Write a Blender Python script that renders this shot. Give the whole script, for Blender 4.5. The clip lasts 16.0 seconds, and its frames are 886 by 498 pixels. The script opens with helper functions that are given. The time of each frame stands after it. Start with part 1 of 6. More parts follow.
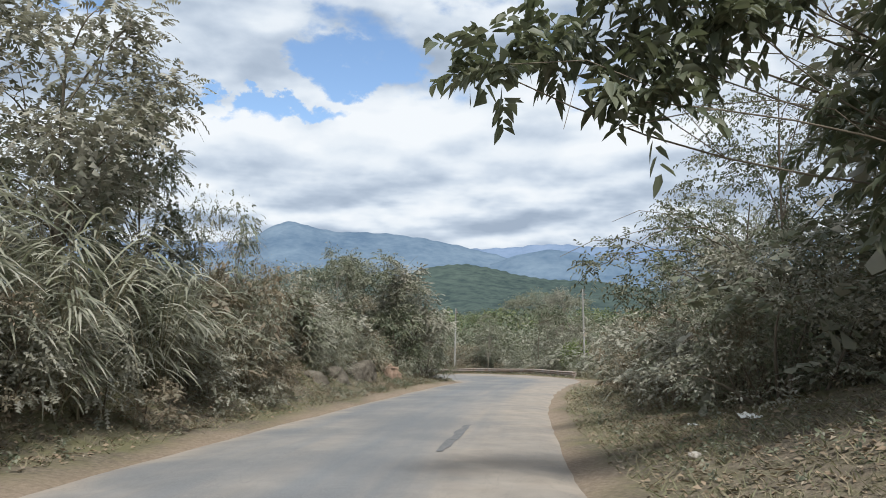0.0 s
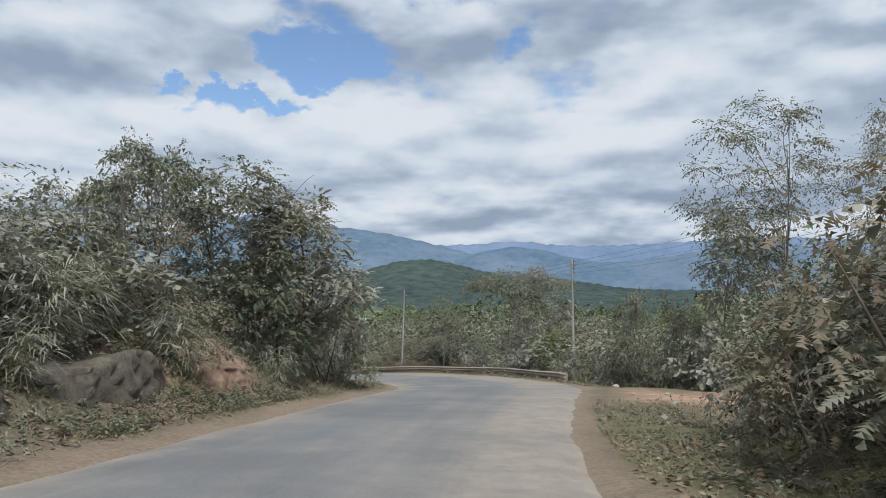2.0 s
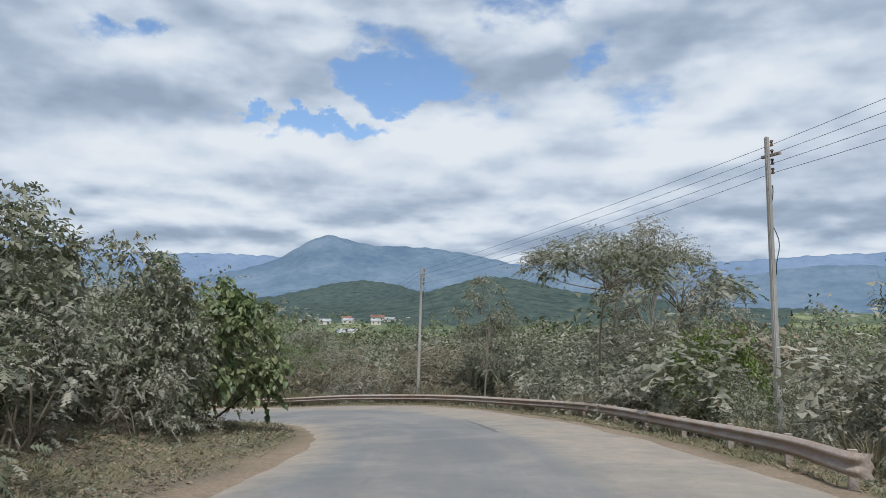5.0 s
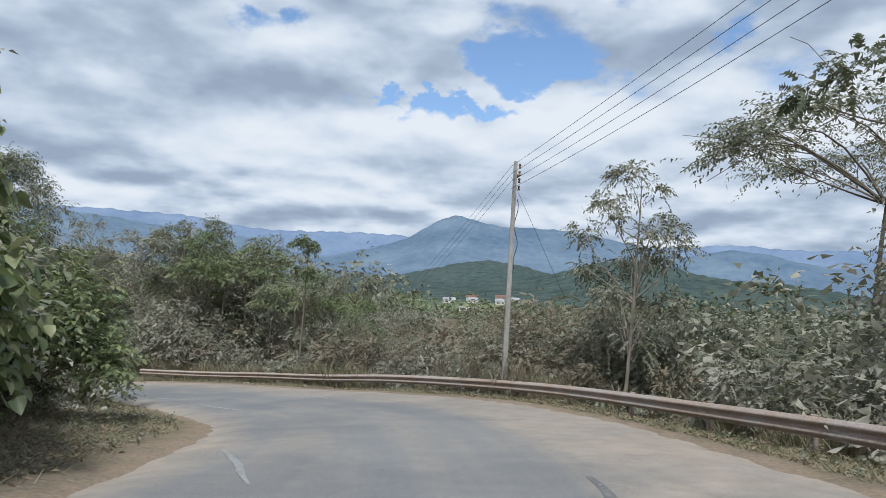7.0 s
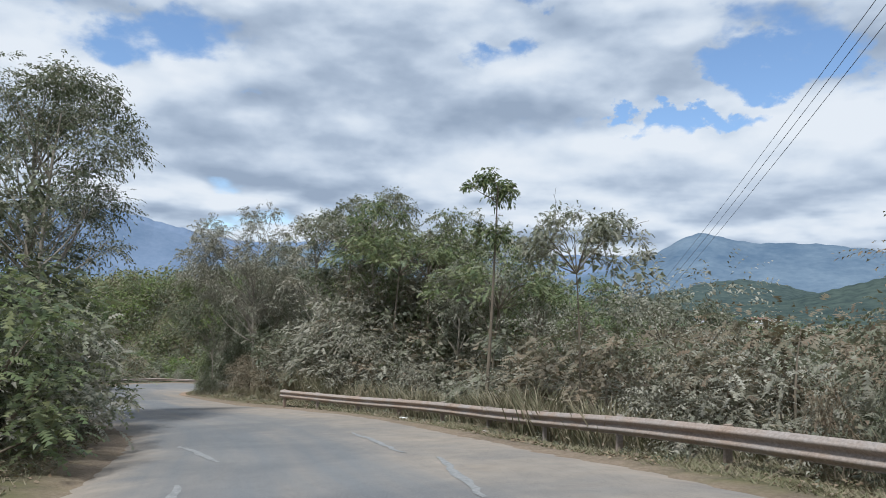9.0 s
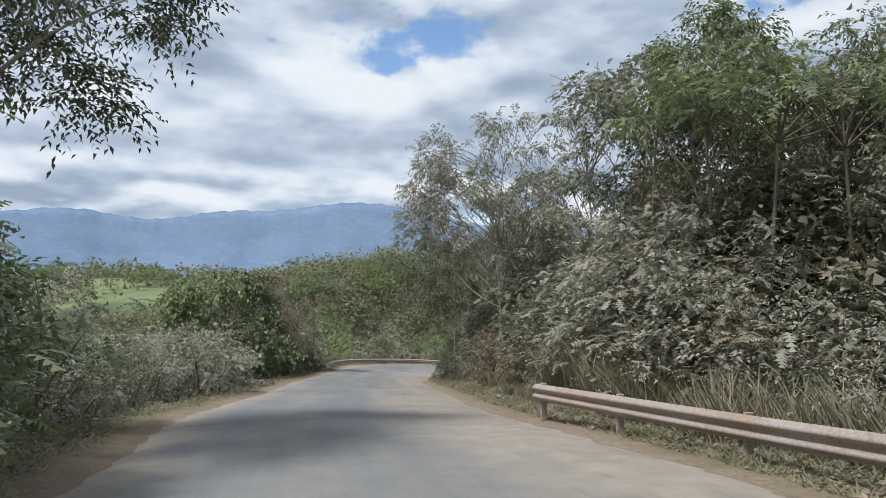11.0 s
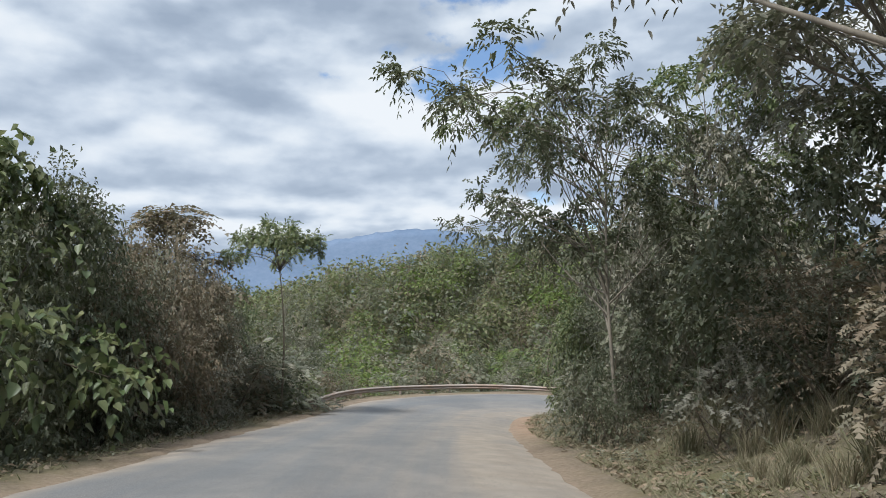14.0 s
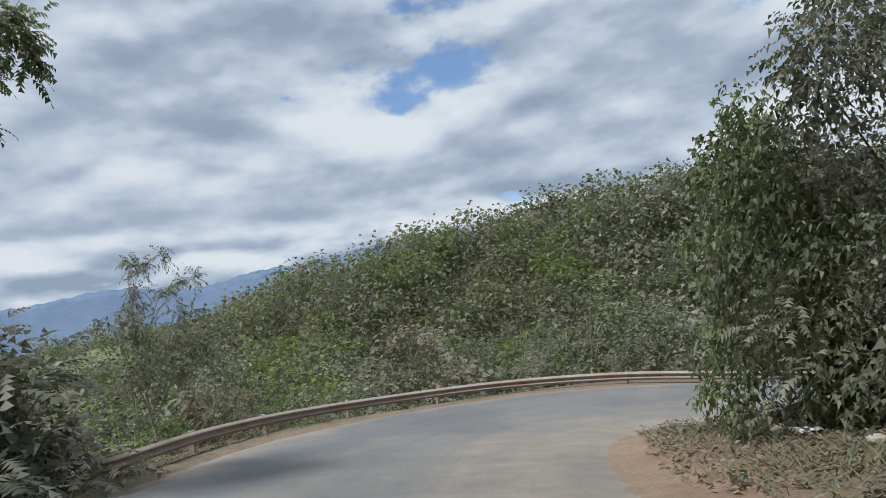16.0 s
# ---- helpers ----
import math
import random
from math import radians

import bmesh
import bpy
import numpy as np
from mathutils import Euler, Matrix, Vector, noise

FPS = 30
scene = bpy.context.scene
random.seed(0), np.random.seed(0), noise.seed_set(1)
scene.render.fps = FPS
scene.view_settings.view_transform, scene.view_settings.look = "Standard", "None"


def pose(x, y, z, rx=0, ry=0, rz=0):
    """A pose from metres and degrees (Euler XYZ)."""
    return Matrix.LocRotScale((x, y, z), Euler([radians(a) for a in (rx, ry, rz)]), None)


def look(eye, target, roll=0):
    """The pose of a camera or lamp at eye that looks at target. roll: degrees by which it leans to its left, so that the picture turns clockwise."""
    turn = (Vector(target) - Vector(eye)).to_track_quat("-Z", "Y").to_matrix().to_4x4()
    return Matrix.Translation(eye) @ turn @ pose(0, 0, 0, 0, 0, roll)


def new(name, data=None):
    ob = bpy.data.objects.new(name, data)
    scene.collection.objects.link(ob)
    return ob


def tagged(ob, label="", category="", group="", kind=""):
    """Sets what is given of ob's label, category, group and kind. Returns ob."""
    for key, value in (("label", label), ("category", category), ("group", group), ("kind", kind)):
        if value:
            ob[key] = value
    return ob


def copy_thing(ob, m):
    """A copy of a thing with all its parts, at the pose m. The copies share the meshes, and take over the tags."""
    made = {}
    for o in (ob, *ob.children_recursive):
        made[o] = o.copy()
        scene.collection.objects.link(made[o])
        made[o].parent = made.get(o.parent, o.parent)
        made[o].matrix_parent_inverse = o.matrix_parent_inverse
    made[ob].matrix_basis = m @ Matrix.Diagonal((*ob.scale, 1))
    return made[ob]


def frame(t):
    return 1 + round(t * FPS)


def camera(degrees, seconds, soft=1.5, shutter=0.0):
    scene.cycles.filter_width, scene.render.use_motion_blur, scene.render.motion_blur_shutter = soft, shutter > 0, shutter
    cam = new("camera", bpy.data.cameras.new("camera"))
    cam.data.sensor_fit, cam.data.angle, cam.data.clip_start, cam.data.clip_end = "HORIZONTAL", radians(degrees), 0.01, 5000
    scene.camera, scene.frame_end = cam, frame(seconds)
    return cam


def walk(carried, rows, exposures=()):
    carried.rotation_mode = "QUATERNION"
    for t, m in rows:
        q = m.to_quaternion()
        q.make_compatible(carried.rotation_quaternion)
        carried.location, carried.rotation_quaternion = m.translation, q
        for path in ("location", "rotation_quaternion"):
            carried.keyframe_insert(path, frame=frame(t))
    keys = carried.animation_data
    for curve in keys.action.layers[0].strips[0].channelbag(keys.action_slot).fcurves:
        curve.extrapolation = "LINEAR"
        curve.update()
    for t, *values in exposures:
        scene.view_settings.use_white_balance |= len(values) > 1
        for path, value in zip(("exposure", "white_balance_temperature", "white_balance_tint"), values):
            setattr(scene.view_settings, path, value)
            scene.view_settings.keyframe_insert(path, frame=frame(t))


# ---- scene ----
# A steep, dusty mountain road that winds down towards a wooded valley.
cam = camera(64.0, 16.0, soft=0.9)
PATH = [
    (0.0, 0.00, 0.00, 1.45, 93.46, -0.23, 0.00),
    (0.5, 0.20, 4.11, 1.03, 93.50, -0.41, -0.39),
    (1.0, 0.55, 8.27, 0.62, 93.56, -0.56, -0.98),
    (1.5, 1.05, 12.56, 0.18, 93.31, -0.76, -2.59),
    (2.0, 1.68, 16.85, -0.23, 93.21, -0.87, -2.91),
    (2.5, 2.39, 21.20, -0.65, 93.10, -1.01, -3.68),
    (3.0, 3.06, 25.49, -1.04, 93.05, -1.05, -3.80),
    (3.2, 3.30, 27.21, -1.18, 93.12, -0.87, -3.90),
    (5.3, 5.00, 44.92, -2.82, 94.77, -1.17, 4.73),
    (5.5, 5.07, 46.60, -3.00, 94.63, -1.47, 5.63),
    (6.0, 5.17, 50.78, -3.47, 94.25, -2.02, 8.06),
    (6.5, 5.08, 54.95, -3.98, 93.39, -2.29, 10.05),
    (7.0, 4.54, 59.12, -4.42, 92.96, -2.54, 13.44),
    (7.5, 3.72, 63.12, -4.84, 93.03, -2.37, 19.51),
    (8.0, 2.62, 66.83, -5.24, 93.76, -1.95, 22.90),
    (8.5, 1.30, 70.30, -5.69, 94.09, -1.78, 27.23),
    (9.0, -0.44, 73.66, -6.13, 94.20, -1.76, 32.45),
    (9.5, -2.62, 76.91, -6.60, 93.17, -1.05, 40.50),
    (10.0, -5.23, 79.98, -7.05, 92.41, -0.84, 45.14),
    (10.2, -6.33, 81.17, -7.23, 92.16, -0.77, 47.29),
    (12.3, -21.09, 90.63, -9.11, 94.31, 0.41, 57.57),
    (12.5, -22.54, 91.62, -9.29, 94.40, 0.70, 57.87),
    (13.0, -26.08, 94.17, -9.77, 94.49, 0.86, 58.13),
    (13.5, -29.61, 96.69, -10.29, 94.58, 0.86, 58.18),
    (14.0, -33.03, 99.12, -10.80, 94.58, 1.40, 58.24),
    (14.5, -36.51, 101.45, -11.30, 94.49, 2.29, 58.03),
    (15.0, -39.83, 103.56, -11.75, 94.43, 3.68, 57.30),
    (15.5, -42.96, 105.57, -12.18, 94.76, 5.88, 57.31),
    (16.0, -46.04, 107.51, -12.64, 95.19, 7.88, 57.15),
]
walk(cam, [(r[0], pose(*r[1:])) for r in PATH], [(0, 0.56, 6150, 8), (1, 0.34, 6020, 8), (2.5, 0.24, 5950, 8), (5.5, 0.34, 5950, 8), (7, 0.38, 5880, 8), (8.2, 0.28, 5850, 8), (9.5, 0.44, 5900, 8), (12.5, 0.47, 6060, 8), (14, 0.50, 6040, 8), (15, 0.44, 6000, 8), (16, 0.24, 5950, 8)])

# ---------------------------------------------------------------- light
SUN_EL, SUN_AZ = 60.0, 188.0  # degrees; azimuth to the left of +y
world = bpy.data.worlds.new("world")
scene.world = world
world.use_nodes = True
wt = world.node_tree
wt.nodes.clear()


def wmath(op, a, b=None, clamp=False):
    n = wt.nodes.new("ShaderNodeMath")
    n.operation, n.use_clamp = op, clamp
    for i, v in enumerate((a, b)):
        if v is None:
            continue
        if isinstance(v, (int, float)):
            n.inputs[i].default_value = v
        else:
            wt.links.new(v, n.inputs[i])
    return n.outputs[0]


sky = wt.nodes.new("ShaderNodeTexSky")
sky.sky_type = "NISHITA"
sky.sun_disc = False
sky.sun_elevation = radians(SUN_EL)
sky.sun_rotation = radians(-SUN_AZ)
sky.altitude = 600
sky.dust_density = 0.6
wcoord = wt.nodes.new("ShaderNodeTexCoord")
wsep = wt.nodes.new("ShaderNodeSeparateXYZ")
wt.links.new(wcoord.outputs["Generated"], wsep.inputs[0])


def wvec(scale, shift):
    """The direction, squeezed so that clouds lie flat, moved and scaled."""
    m = wt.nodes.new("ShaderNodeMapping")
    m.inputs["Scale"].default_value = scale
    m.inputs["Location"].default_value = shift
    wt.links.new(wcoord.outputs["Generated"], m.inputs[0])
    return m.outputs[0]


def wnoise(scale, detail, rough, shift, flat=1.0, distortion=0.0):
    n = wt.nodes.new("ShaderNodeTexNoise")
    n.inputs["Scale"].default_value = scale
    n.inputs["Detail"].default_value = detail
    n.inputs["Roughness"].default_value = rough
    n.inputs["Distortion"].default_value = distortion
    wt.links.new(wvec((1, 1, flat), shift), n.inputs["Vector"])
    return n.outputs["Fac"]


def wramp(fac, stops, ease="EASE"):
    n = wt.nodes.new("ShaderNodeValToRGB")
    n.color_ramp.interpolation = ease
    while len(n.color_ramp.elements) < len(stops):
        n.color_ramp.elements.new(0.5)
    for e, (p, c) in zip(n.color_ramp.elements, stops):
        e.position, e.color = p, (*c, 1)
    wt.links.new(fac, n.inputs[0])
    return n.outputs[0]


def wblend(fac, a, b):
    return wmath("ADD", wmath("MULTIPLY", a, wmath("SUBTRACT", 1.0, fac)), wmath("MULTIPLY", b, fac))


# two decks of flat-based cumulus: large ones overhead, small ones in rows towards the horizon
up = wsep.outputs[2]
azimuth = wmath("MULTIPLY", wmath("ARCTAN2", wmath("MULTIPLY", wsep.outputs[0], -1.0), wsep.outputs[1]), 57.2958)
height = wmath("MULTIPLY", wmath("ARCSINE", up), 57.2958)
distant = wramp(up, [(0.10, (1, 1, 1)), (0.22, (0, 0, 0))])
LIFT = 0.03


def deck(lift, puffs):
    """How thick the cloud is, at the direction or a little above it: heaps with a puffy outline."""
    big = wnoise(3.2, 4.0, 0.45, (2.3, 5.1, 1.7 + 2.4 * lift), 2.4)
    small = wnoise(5.6, 4.0, 0.45, (4.4, 1.2, 0.6 + 3.4 * lift * 0.6), 3.4)
    puff = wnoise(10.0, 8.0, 0.55, (0.7, 2.9, 1.4 + 1.9 * lift * 0.8), 1.9)
    return wmath("ADD", wmath("MULTIPLY", wblend(distant, big, small), 1.0 - puffs), wmath("MULTIPLY", puff, puffs))


cloud, body, over = deck(0.0, 0.26), deck(0.0, 0.15), deck(LIFT, 0.15)
ragged = wmath("SUBTRACT", wnoise(7.0, 6.0, 0.6, (3.1, 0.4, 2.2), 1.6), 0.5)
torn = wmath("SUBTRACT", wnoise(9.0, 6.0, 0.6, (1.3, 4.4, 0.2), 1.3), 0.5)
azimuth, height = wmath("ADD", azimuth, wmath("MULTIPLY", ragged, 20.0)), wmath("ADD", height, wmath("MULTIPLY", torn, 11.0))
# where the blue shows through: azimuth to the left of +y, height, half sizes
blue = None
for a, h, w, t in ((5.8, 21.0, 5.0, 3.6), (8.6, 18.0, 3.4, 1.8), (-5.0, 24.0, 10.0, 3.6), (46.0, 18.8, 10.5, 3.4), (50.5, 14.4, 5.5, 1.3), (55.0, 24.5, 8.0, 2.8), (75.0, 18.8, 4.6, 1.7), (30.0, 19.5, 4.5, 1.8), (14.0, 14.2, 4.5, 1.0), (24.0, 25.0, 7.0, 2.0),
                   (100.0, 21.0, 6.0, 3.0), (-40.0, 21.0, 7.0, 3.0), (150.0, 30.0, 18.0, 8.0), (-110.0, 35.0, 25.0, 9.0), (20.0, 48.0, 20.0, 8.0), (75.0, 42.0, 14.0, 6.0)):
    da, dh = wmath("DIVIDE", wmath("SUBTRACT", azimuth, a), w), wmath("DIVIDE", wmath("SUBTRACT", height, h), t)
    one = wmath("SUBTRACT", 1.0, wmath("ADD", wmath("MULTIPLY", da, da), wmath("MULTIPLY", dh, dh)))
    blue = one if blue is None else wmath("MAXIMUM", blue, one)
open_sky = wmath("MULTIPLY", wmath("MAXIMUM", blue, -1.0), 0.085)
mask = wramp(wmath("SUBTRACT", wmath("ADD", cloud, 0.02), open_sky), [(0.41, (0, 0, 0)), (0.488, (1, 1, 1))])
# sunlit tops, grey flat bases
relief = wmath("ADD", wmath("MULTIPLY", wmath("SUBTRACT", body, over), 3.8), wmath("ADD", 0.45, wmath("MULTIPLY", wmath("SUBTRACT", 0.52, body), 0.9)))
tone = wramp(relief, [(0.08, (0.41, 0.475, 0.575)), (0.30, (0.545, 0.61, 0.705)), (0.46, (0.71, 0.765, 0.84)), (0.62, (0.88, 0.91, 0.945)), (0.80, (1.0, 1.0, 1.0))], "LINEAR")
sky_bg = wt.nodes.new("ShaderNodeBackground")
sky_bg.inputs["Strength"].default_value = 0.12
wt.links.new(sky.outputs[0], sky_bg.inputs["Color"])
cloud_bg = wt.nodes.new("ShaderNodeBackground")
cloud_bg.inputs["Strength"].default_value = 0.64
wt.links.new(tone, cloud_bg.inputs["Color"])
wmix = wt.nodes.new("ShaderNodeMixShader")
wt.links.new(mask, wmix.inputs[0])
wt.links.new(sky_bg.outputs[0], wmix.inputs[1])
wt.links.new(cloud_bg.outputs[0], wmix.inputs[2])
wout = wt.nodes.new("ShaderNodeOutputWorld")
wt.links.new(wmix.outputs[0], wout.inputs[0])

sun_data = bpy.data.lights.new("sun", "SUN")
sun_data.energy, sun_data.angle, sun_data.color = 3.35, radians(11), (1.0, 0.965, 0.90)
sun = new("sun", sun_data)
sun_from = Vector((-math.sin(radians(SUN_AZ)) * math.cos(radians(SUN_EL)),
                   math.cos(radians(SUN_AZ)) * math.cos(radians(SUN_EL)), math.sin(radians(SUN_EL))))
sun.matrix_world = look(sun_from * 100, (0, 0, 0))


# ---------------------------------------------------------------- materials
class Mat:
    """A small builder for node materials."""

    def __init__(self, name):
        self.m = bpy.data.materials.new(name)
        self.m.use_nodes = True
        self.t = self.m.node_tree
        self.t.nodes.clear()
        self.out = self.t.nodes.new("ShaderNodeOutputMaterial")

    def node(self, kind):
        return self.t.nodes.new(kind)

    def link(self, a, b):
        self.t.links.new(a, b)

    def put(self, socket, v):
        if isinstance(v, (int, float)):
            socket.default_value = v
        elif isinstance(v, (tuple, list)):
            socket.default_value = (*v, 1) if len(v) == 3 and len(socket.default_value) == 4 else v
        else:
            self.link(v, socket)

    def coord(self, which="Object", scale=(1, 1, 1)):
        c, m = self.node("ShaderNodeTexCoord"), self.node("ShaderNodeMapping")
        m.inputs["Scale"].default_value = scale
        self.link(c.outputs[which], m.inputs[0])
        return m.outputs[0]

    def place(self, scale=(1, 1, 1)):
        c, m = self.node("ShaderNodeNewGeometry"), self.node("ShaderNodeMapping")
        m.inputs["Scale"].default_value = scale
        self.link(c.outputs["Position"], m.inputs[0])
        return m.outputs[0]

    def noise(self, vec, scale, detail=4.0, rough=0.55, distortion=0.0):
        n = self.node("ShaderNodeTexNoise")
        n.inputs["Scale"].default_value, n.inputs["Detail"].default_value = scale, detail
        n.inputs["Roughness"].default_value, n.inputs["Distortion"].default_value = rough, distortion
        self.link(vec, n.inputs["Vector"])
        return n.outputs["Fac"]

    def math(self, op, a, b=0.0, clamp=False):
        n = self.node("ShaderNodeMath")
        n.operation, n.use_clamp = op, clamp
        self.put(n.inputs[0], a)
        self.put(n.inputs[1], b)
        return n.outputs[0]

    def ramp(self, fac, stops, ease="LINEAR"):
        n = self.node("ShaderNodeValToRGB")
        n.color_ramp.interpolation = ease
        while len(n.color_ramp.elements) < len(stops):
            n.color_ramp.elements.new(0.5)
        for e, (p, c) in zip(n.color_ramp.elements, stops):
            e.position = p
            e.color = (c, c, c, 1) if isinstance(c, (int, float)) else (*c, 1)
        self.link(fac, n.inputs[0])
        return n.outputs[0]

    def mix(self, fac, a, b, blend="MIX"):
        n = self.node("ShaderNodeMix")
        n.data_type, n.blend_type = "RGBA", blend
        self.put(n.inputs[0], fac)
        self.put(n.inputs[6], a)
        self.put(n.inputs[7], b)
        return n.outputs[2]

    def surface(self, color, rough=0.8, metal=0.0, bump=None, strength=0.4, distance=0.02, spec=0.3):
        p = self.node("ShaderNodeBsdfPrincipled")
        self.put(p.inputs["Base Color"], color)
        self.put(p.inputs["Roughness"], rough)
        self.put(p.inputs["Metallic"], metal)
        p.inputs["Specular IOR Level"].default_value = spec
        if bump is not None:
            b = self.node("ShaderNodeBump")
            b.inputs["Strength"].default_value, b.inputs["Distance"].default_value = strength, distance
            self.link(bump, b.inputs["Height"])
            self.link(b.outputs[0], p.inputs["Normal"])
        self.link(p.outputs[0], self.out.inputs[0])
        return p


def leaf_material(name, colors, translucent=0.3, rough=0.6, dust=0.25, dust_color=(0.34, 0.29, 0.22)):
    """Leaves whose tint varies from leaf to leaf and plant to plant, with road dust on them."""
    k = Mat(name)
    g, o = k.node("ShaderNodeNewGeometry"), k.node("ShaderNodeObjectInfo")
    f = k.math("ADD", k.math("MULTIPLY", g.outputs["Random Per Island"], 0.72), k.math("MULTIPLY", o.outputs["Random"], 0.28))
    n = len(colors)
    base = k.ramp(f, [((i + 0.5) / n, c) for i, c in enumerate(colors)])
    big = k.noise(k.place(), 0.55, 3.0)
    fine = k.noise(k.place(), 9.0, 3.0)
    amount = k.math("MULTIPLY", k.ramp(big, [(0.36, 0.15), (0.66, 1.0)]), k.ramp(fine, [(0.3, 0.25), (0.7, 1.0)]))
    col = k.mix(k.math("MULTIPLY", amount, dust), base, dust_color)
    p = k.surface(col, rough, spec=0.35)
    t = k.node("ShaderNodeBsdfTranslucent")
    k.link(k.mix(0.2, col, (0.26, 0.29, 0.09)), t.inputs[0])
    m = k.node("ShaderNodeMixShader")
    m.inputs[0].default_value = translucent
    k.link(p.outputs[0], m.inputs[1])
    k.link(t.outputs[0], m.inputs[2])
    k.link(m.outputs[0], k.out.inputs[0])
    return k.m


LEAF = {
    "dusty": leaf_material("dusty_leaves", [(0.10, 0.10, 0.07), (0.20, 0.195, 0.145), (0.30, 0.285, 0.225), (0.39, 0.37, 0.305), (0.14, 0.145, 0.10), (0.23, 0.20, 0.15)], 0.28, 0.6, 0.42, (0.385, 0.345, 0.285)),
    "olive": leaf_material("olive_leaves", [(0.055, 0.07, 0.042), (0.12, 0.14, 0.08), (0.185, 0.195, 0.125), (0.30, 0.285, 0.22), (0.085, 0.105, 0.06)], 0.3, 0.5, 0.45, (0.35, 0.31, 0.26)),
    "green": leaf_material("green_leaves", [(0.04, 0.07, 0.03), (0.09, 0.135, 0.05), (0.15, 0.19, 0.075), (0.25, 0.265, 0.13), (0.07, 0.11, 0.045)], 0.36, 0.45, 0.25),
    "bright": leaf_material("bright_green_leaves", [(0.09, 0.145, 0.032), (0.15, 0.215, 0.05), (0.23, 0.285, 0.075), (0.11, 0.16, 0.05)], 0.38, 0.5, 0.12),
    "dry": leaf_material("dry_brown_leaves", [(0.15, 0.105, 0.07), (0.21, 0.16, 0.105), (0.13, 0.12, 0.08), (0.25, 0.21, 0.15)], 0.28, 0.8, 0.45, (0.36, 0.315, 0.25)),
    "dark": leaf_material("dark_leaves", [(0.06, 0.08, 0.045), (0.085, 0.105, 0.06), (0.115, 0.13, 0.08), (0.155, 0.155, 0.11)], 0.3, 0.5, 0.3),
    "reed": leaf_material("pale_reed_blades", [(0.15, 0.16, 0.10), (0.28, 0.275, 0.205), (0.42, 0.405, 0.33), (0.19, 0.20, 0.12)], 0.35, 0.6, 0.4, (0.44, 0.41, 0.35)),
    "straw": leaf_material("dry_straw_blades", [(0.27, 0.225, 0.145), (0.35, 0.30, 0.21), (0.20, 0.185, 0.11), (0.14, 0.145, 0.08)], 0.3, 0.7, 0.3),
    "verge": leaf_material("verge_grass_blades", [(0.20, 0.17, 0.105), (0.14, 0.15, 0.07), (0.27, 0.22, 0.145), (0.12, 0.13, 0.06)], 0.3, 0.7, 0.5),
    "white": leaf_material("pale_flowering_leaves", [(0.16, 0.17, 0.10), (0.34, 0.33, 0.26), (0.44, 0.42, 0.36), (0.22, 0.21, 0.12)], 0.25, 0.7, 0.4, (0.5, 0.46, 0.4)),
    "forest": leaf_material("forest_canopy_leaves", [(0.05, 0.075, 0.035), (0.11, 0.145, 0.06), (0.17, 0.20, 0.085), (0.24, 0.235, 0.125), (0.13, 0.11, 0.075)], 0.38, 0.7, 0.15),
    "litter": leaf_material("fallen_dry_leaves", [(0.20, 0.14, 0.09), (0.28, 0.21, 0.14), (0.14, 0.10, 0.065), (0.34, 0.28, 0.21)], 0.1, 0.85, 0.3),
}


def bark_material(name, a, b):
    k = Mat(name)
    v = k.coord("Object", (1, 1, 0.25))
    n = k.noise(v, 9.0, 6.0, 0.65)
    blot = k.noise(k.coord("Object"), 1.6, 3.0)
    col = k.mix(k.ramp(blot, [(0.4, 0.0), (0.62, 0.7)]), k.ramp(n, [(0.3, a), (0.7, b)]), tuple(0.75 * (x + y) for x, y in zip(a, b)))
    k.surface(col, 0.9, bump=n, strength=0.6, distance=0.02)
    return k.m


BARK = bark_material("dusty_bark", (0.07, 0.055, 0.04), (0.19, 0.16, 0.12))
PALE_BARK = bark_material("pale_bark", (0.13, 0.11, 0.085), (0.31, 0.275, 0.225))


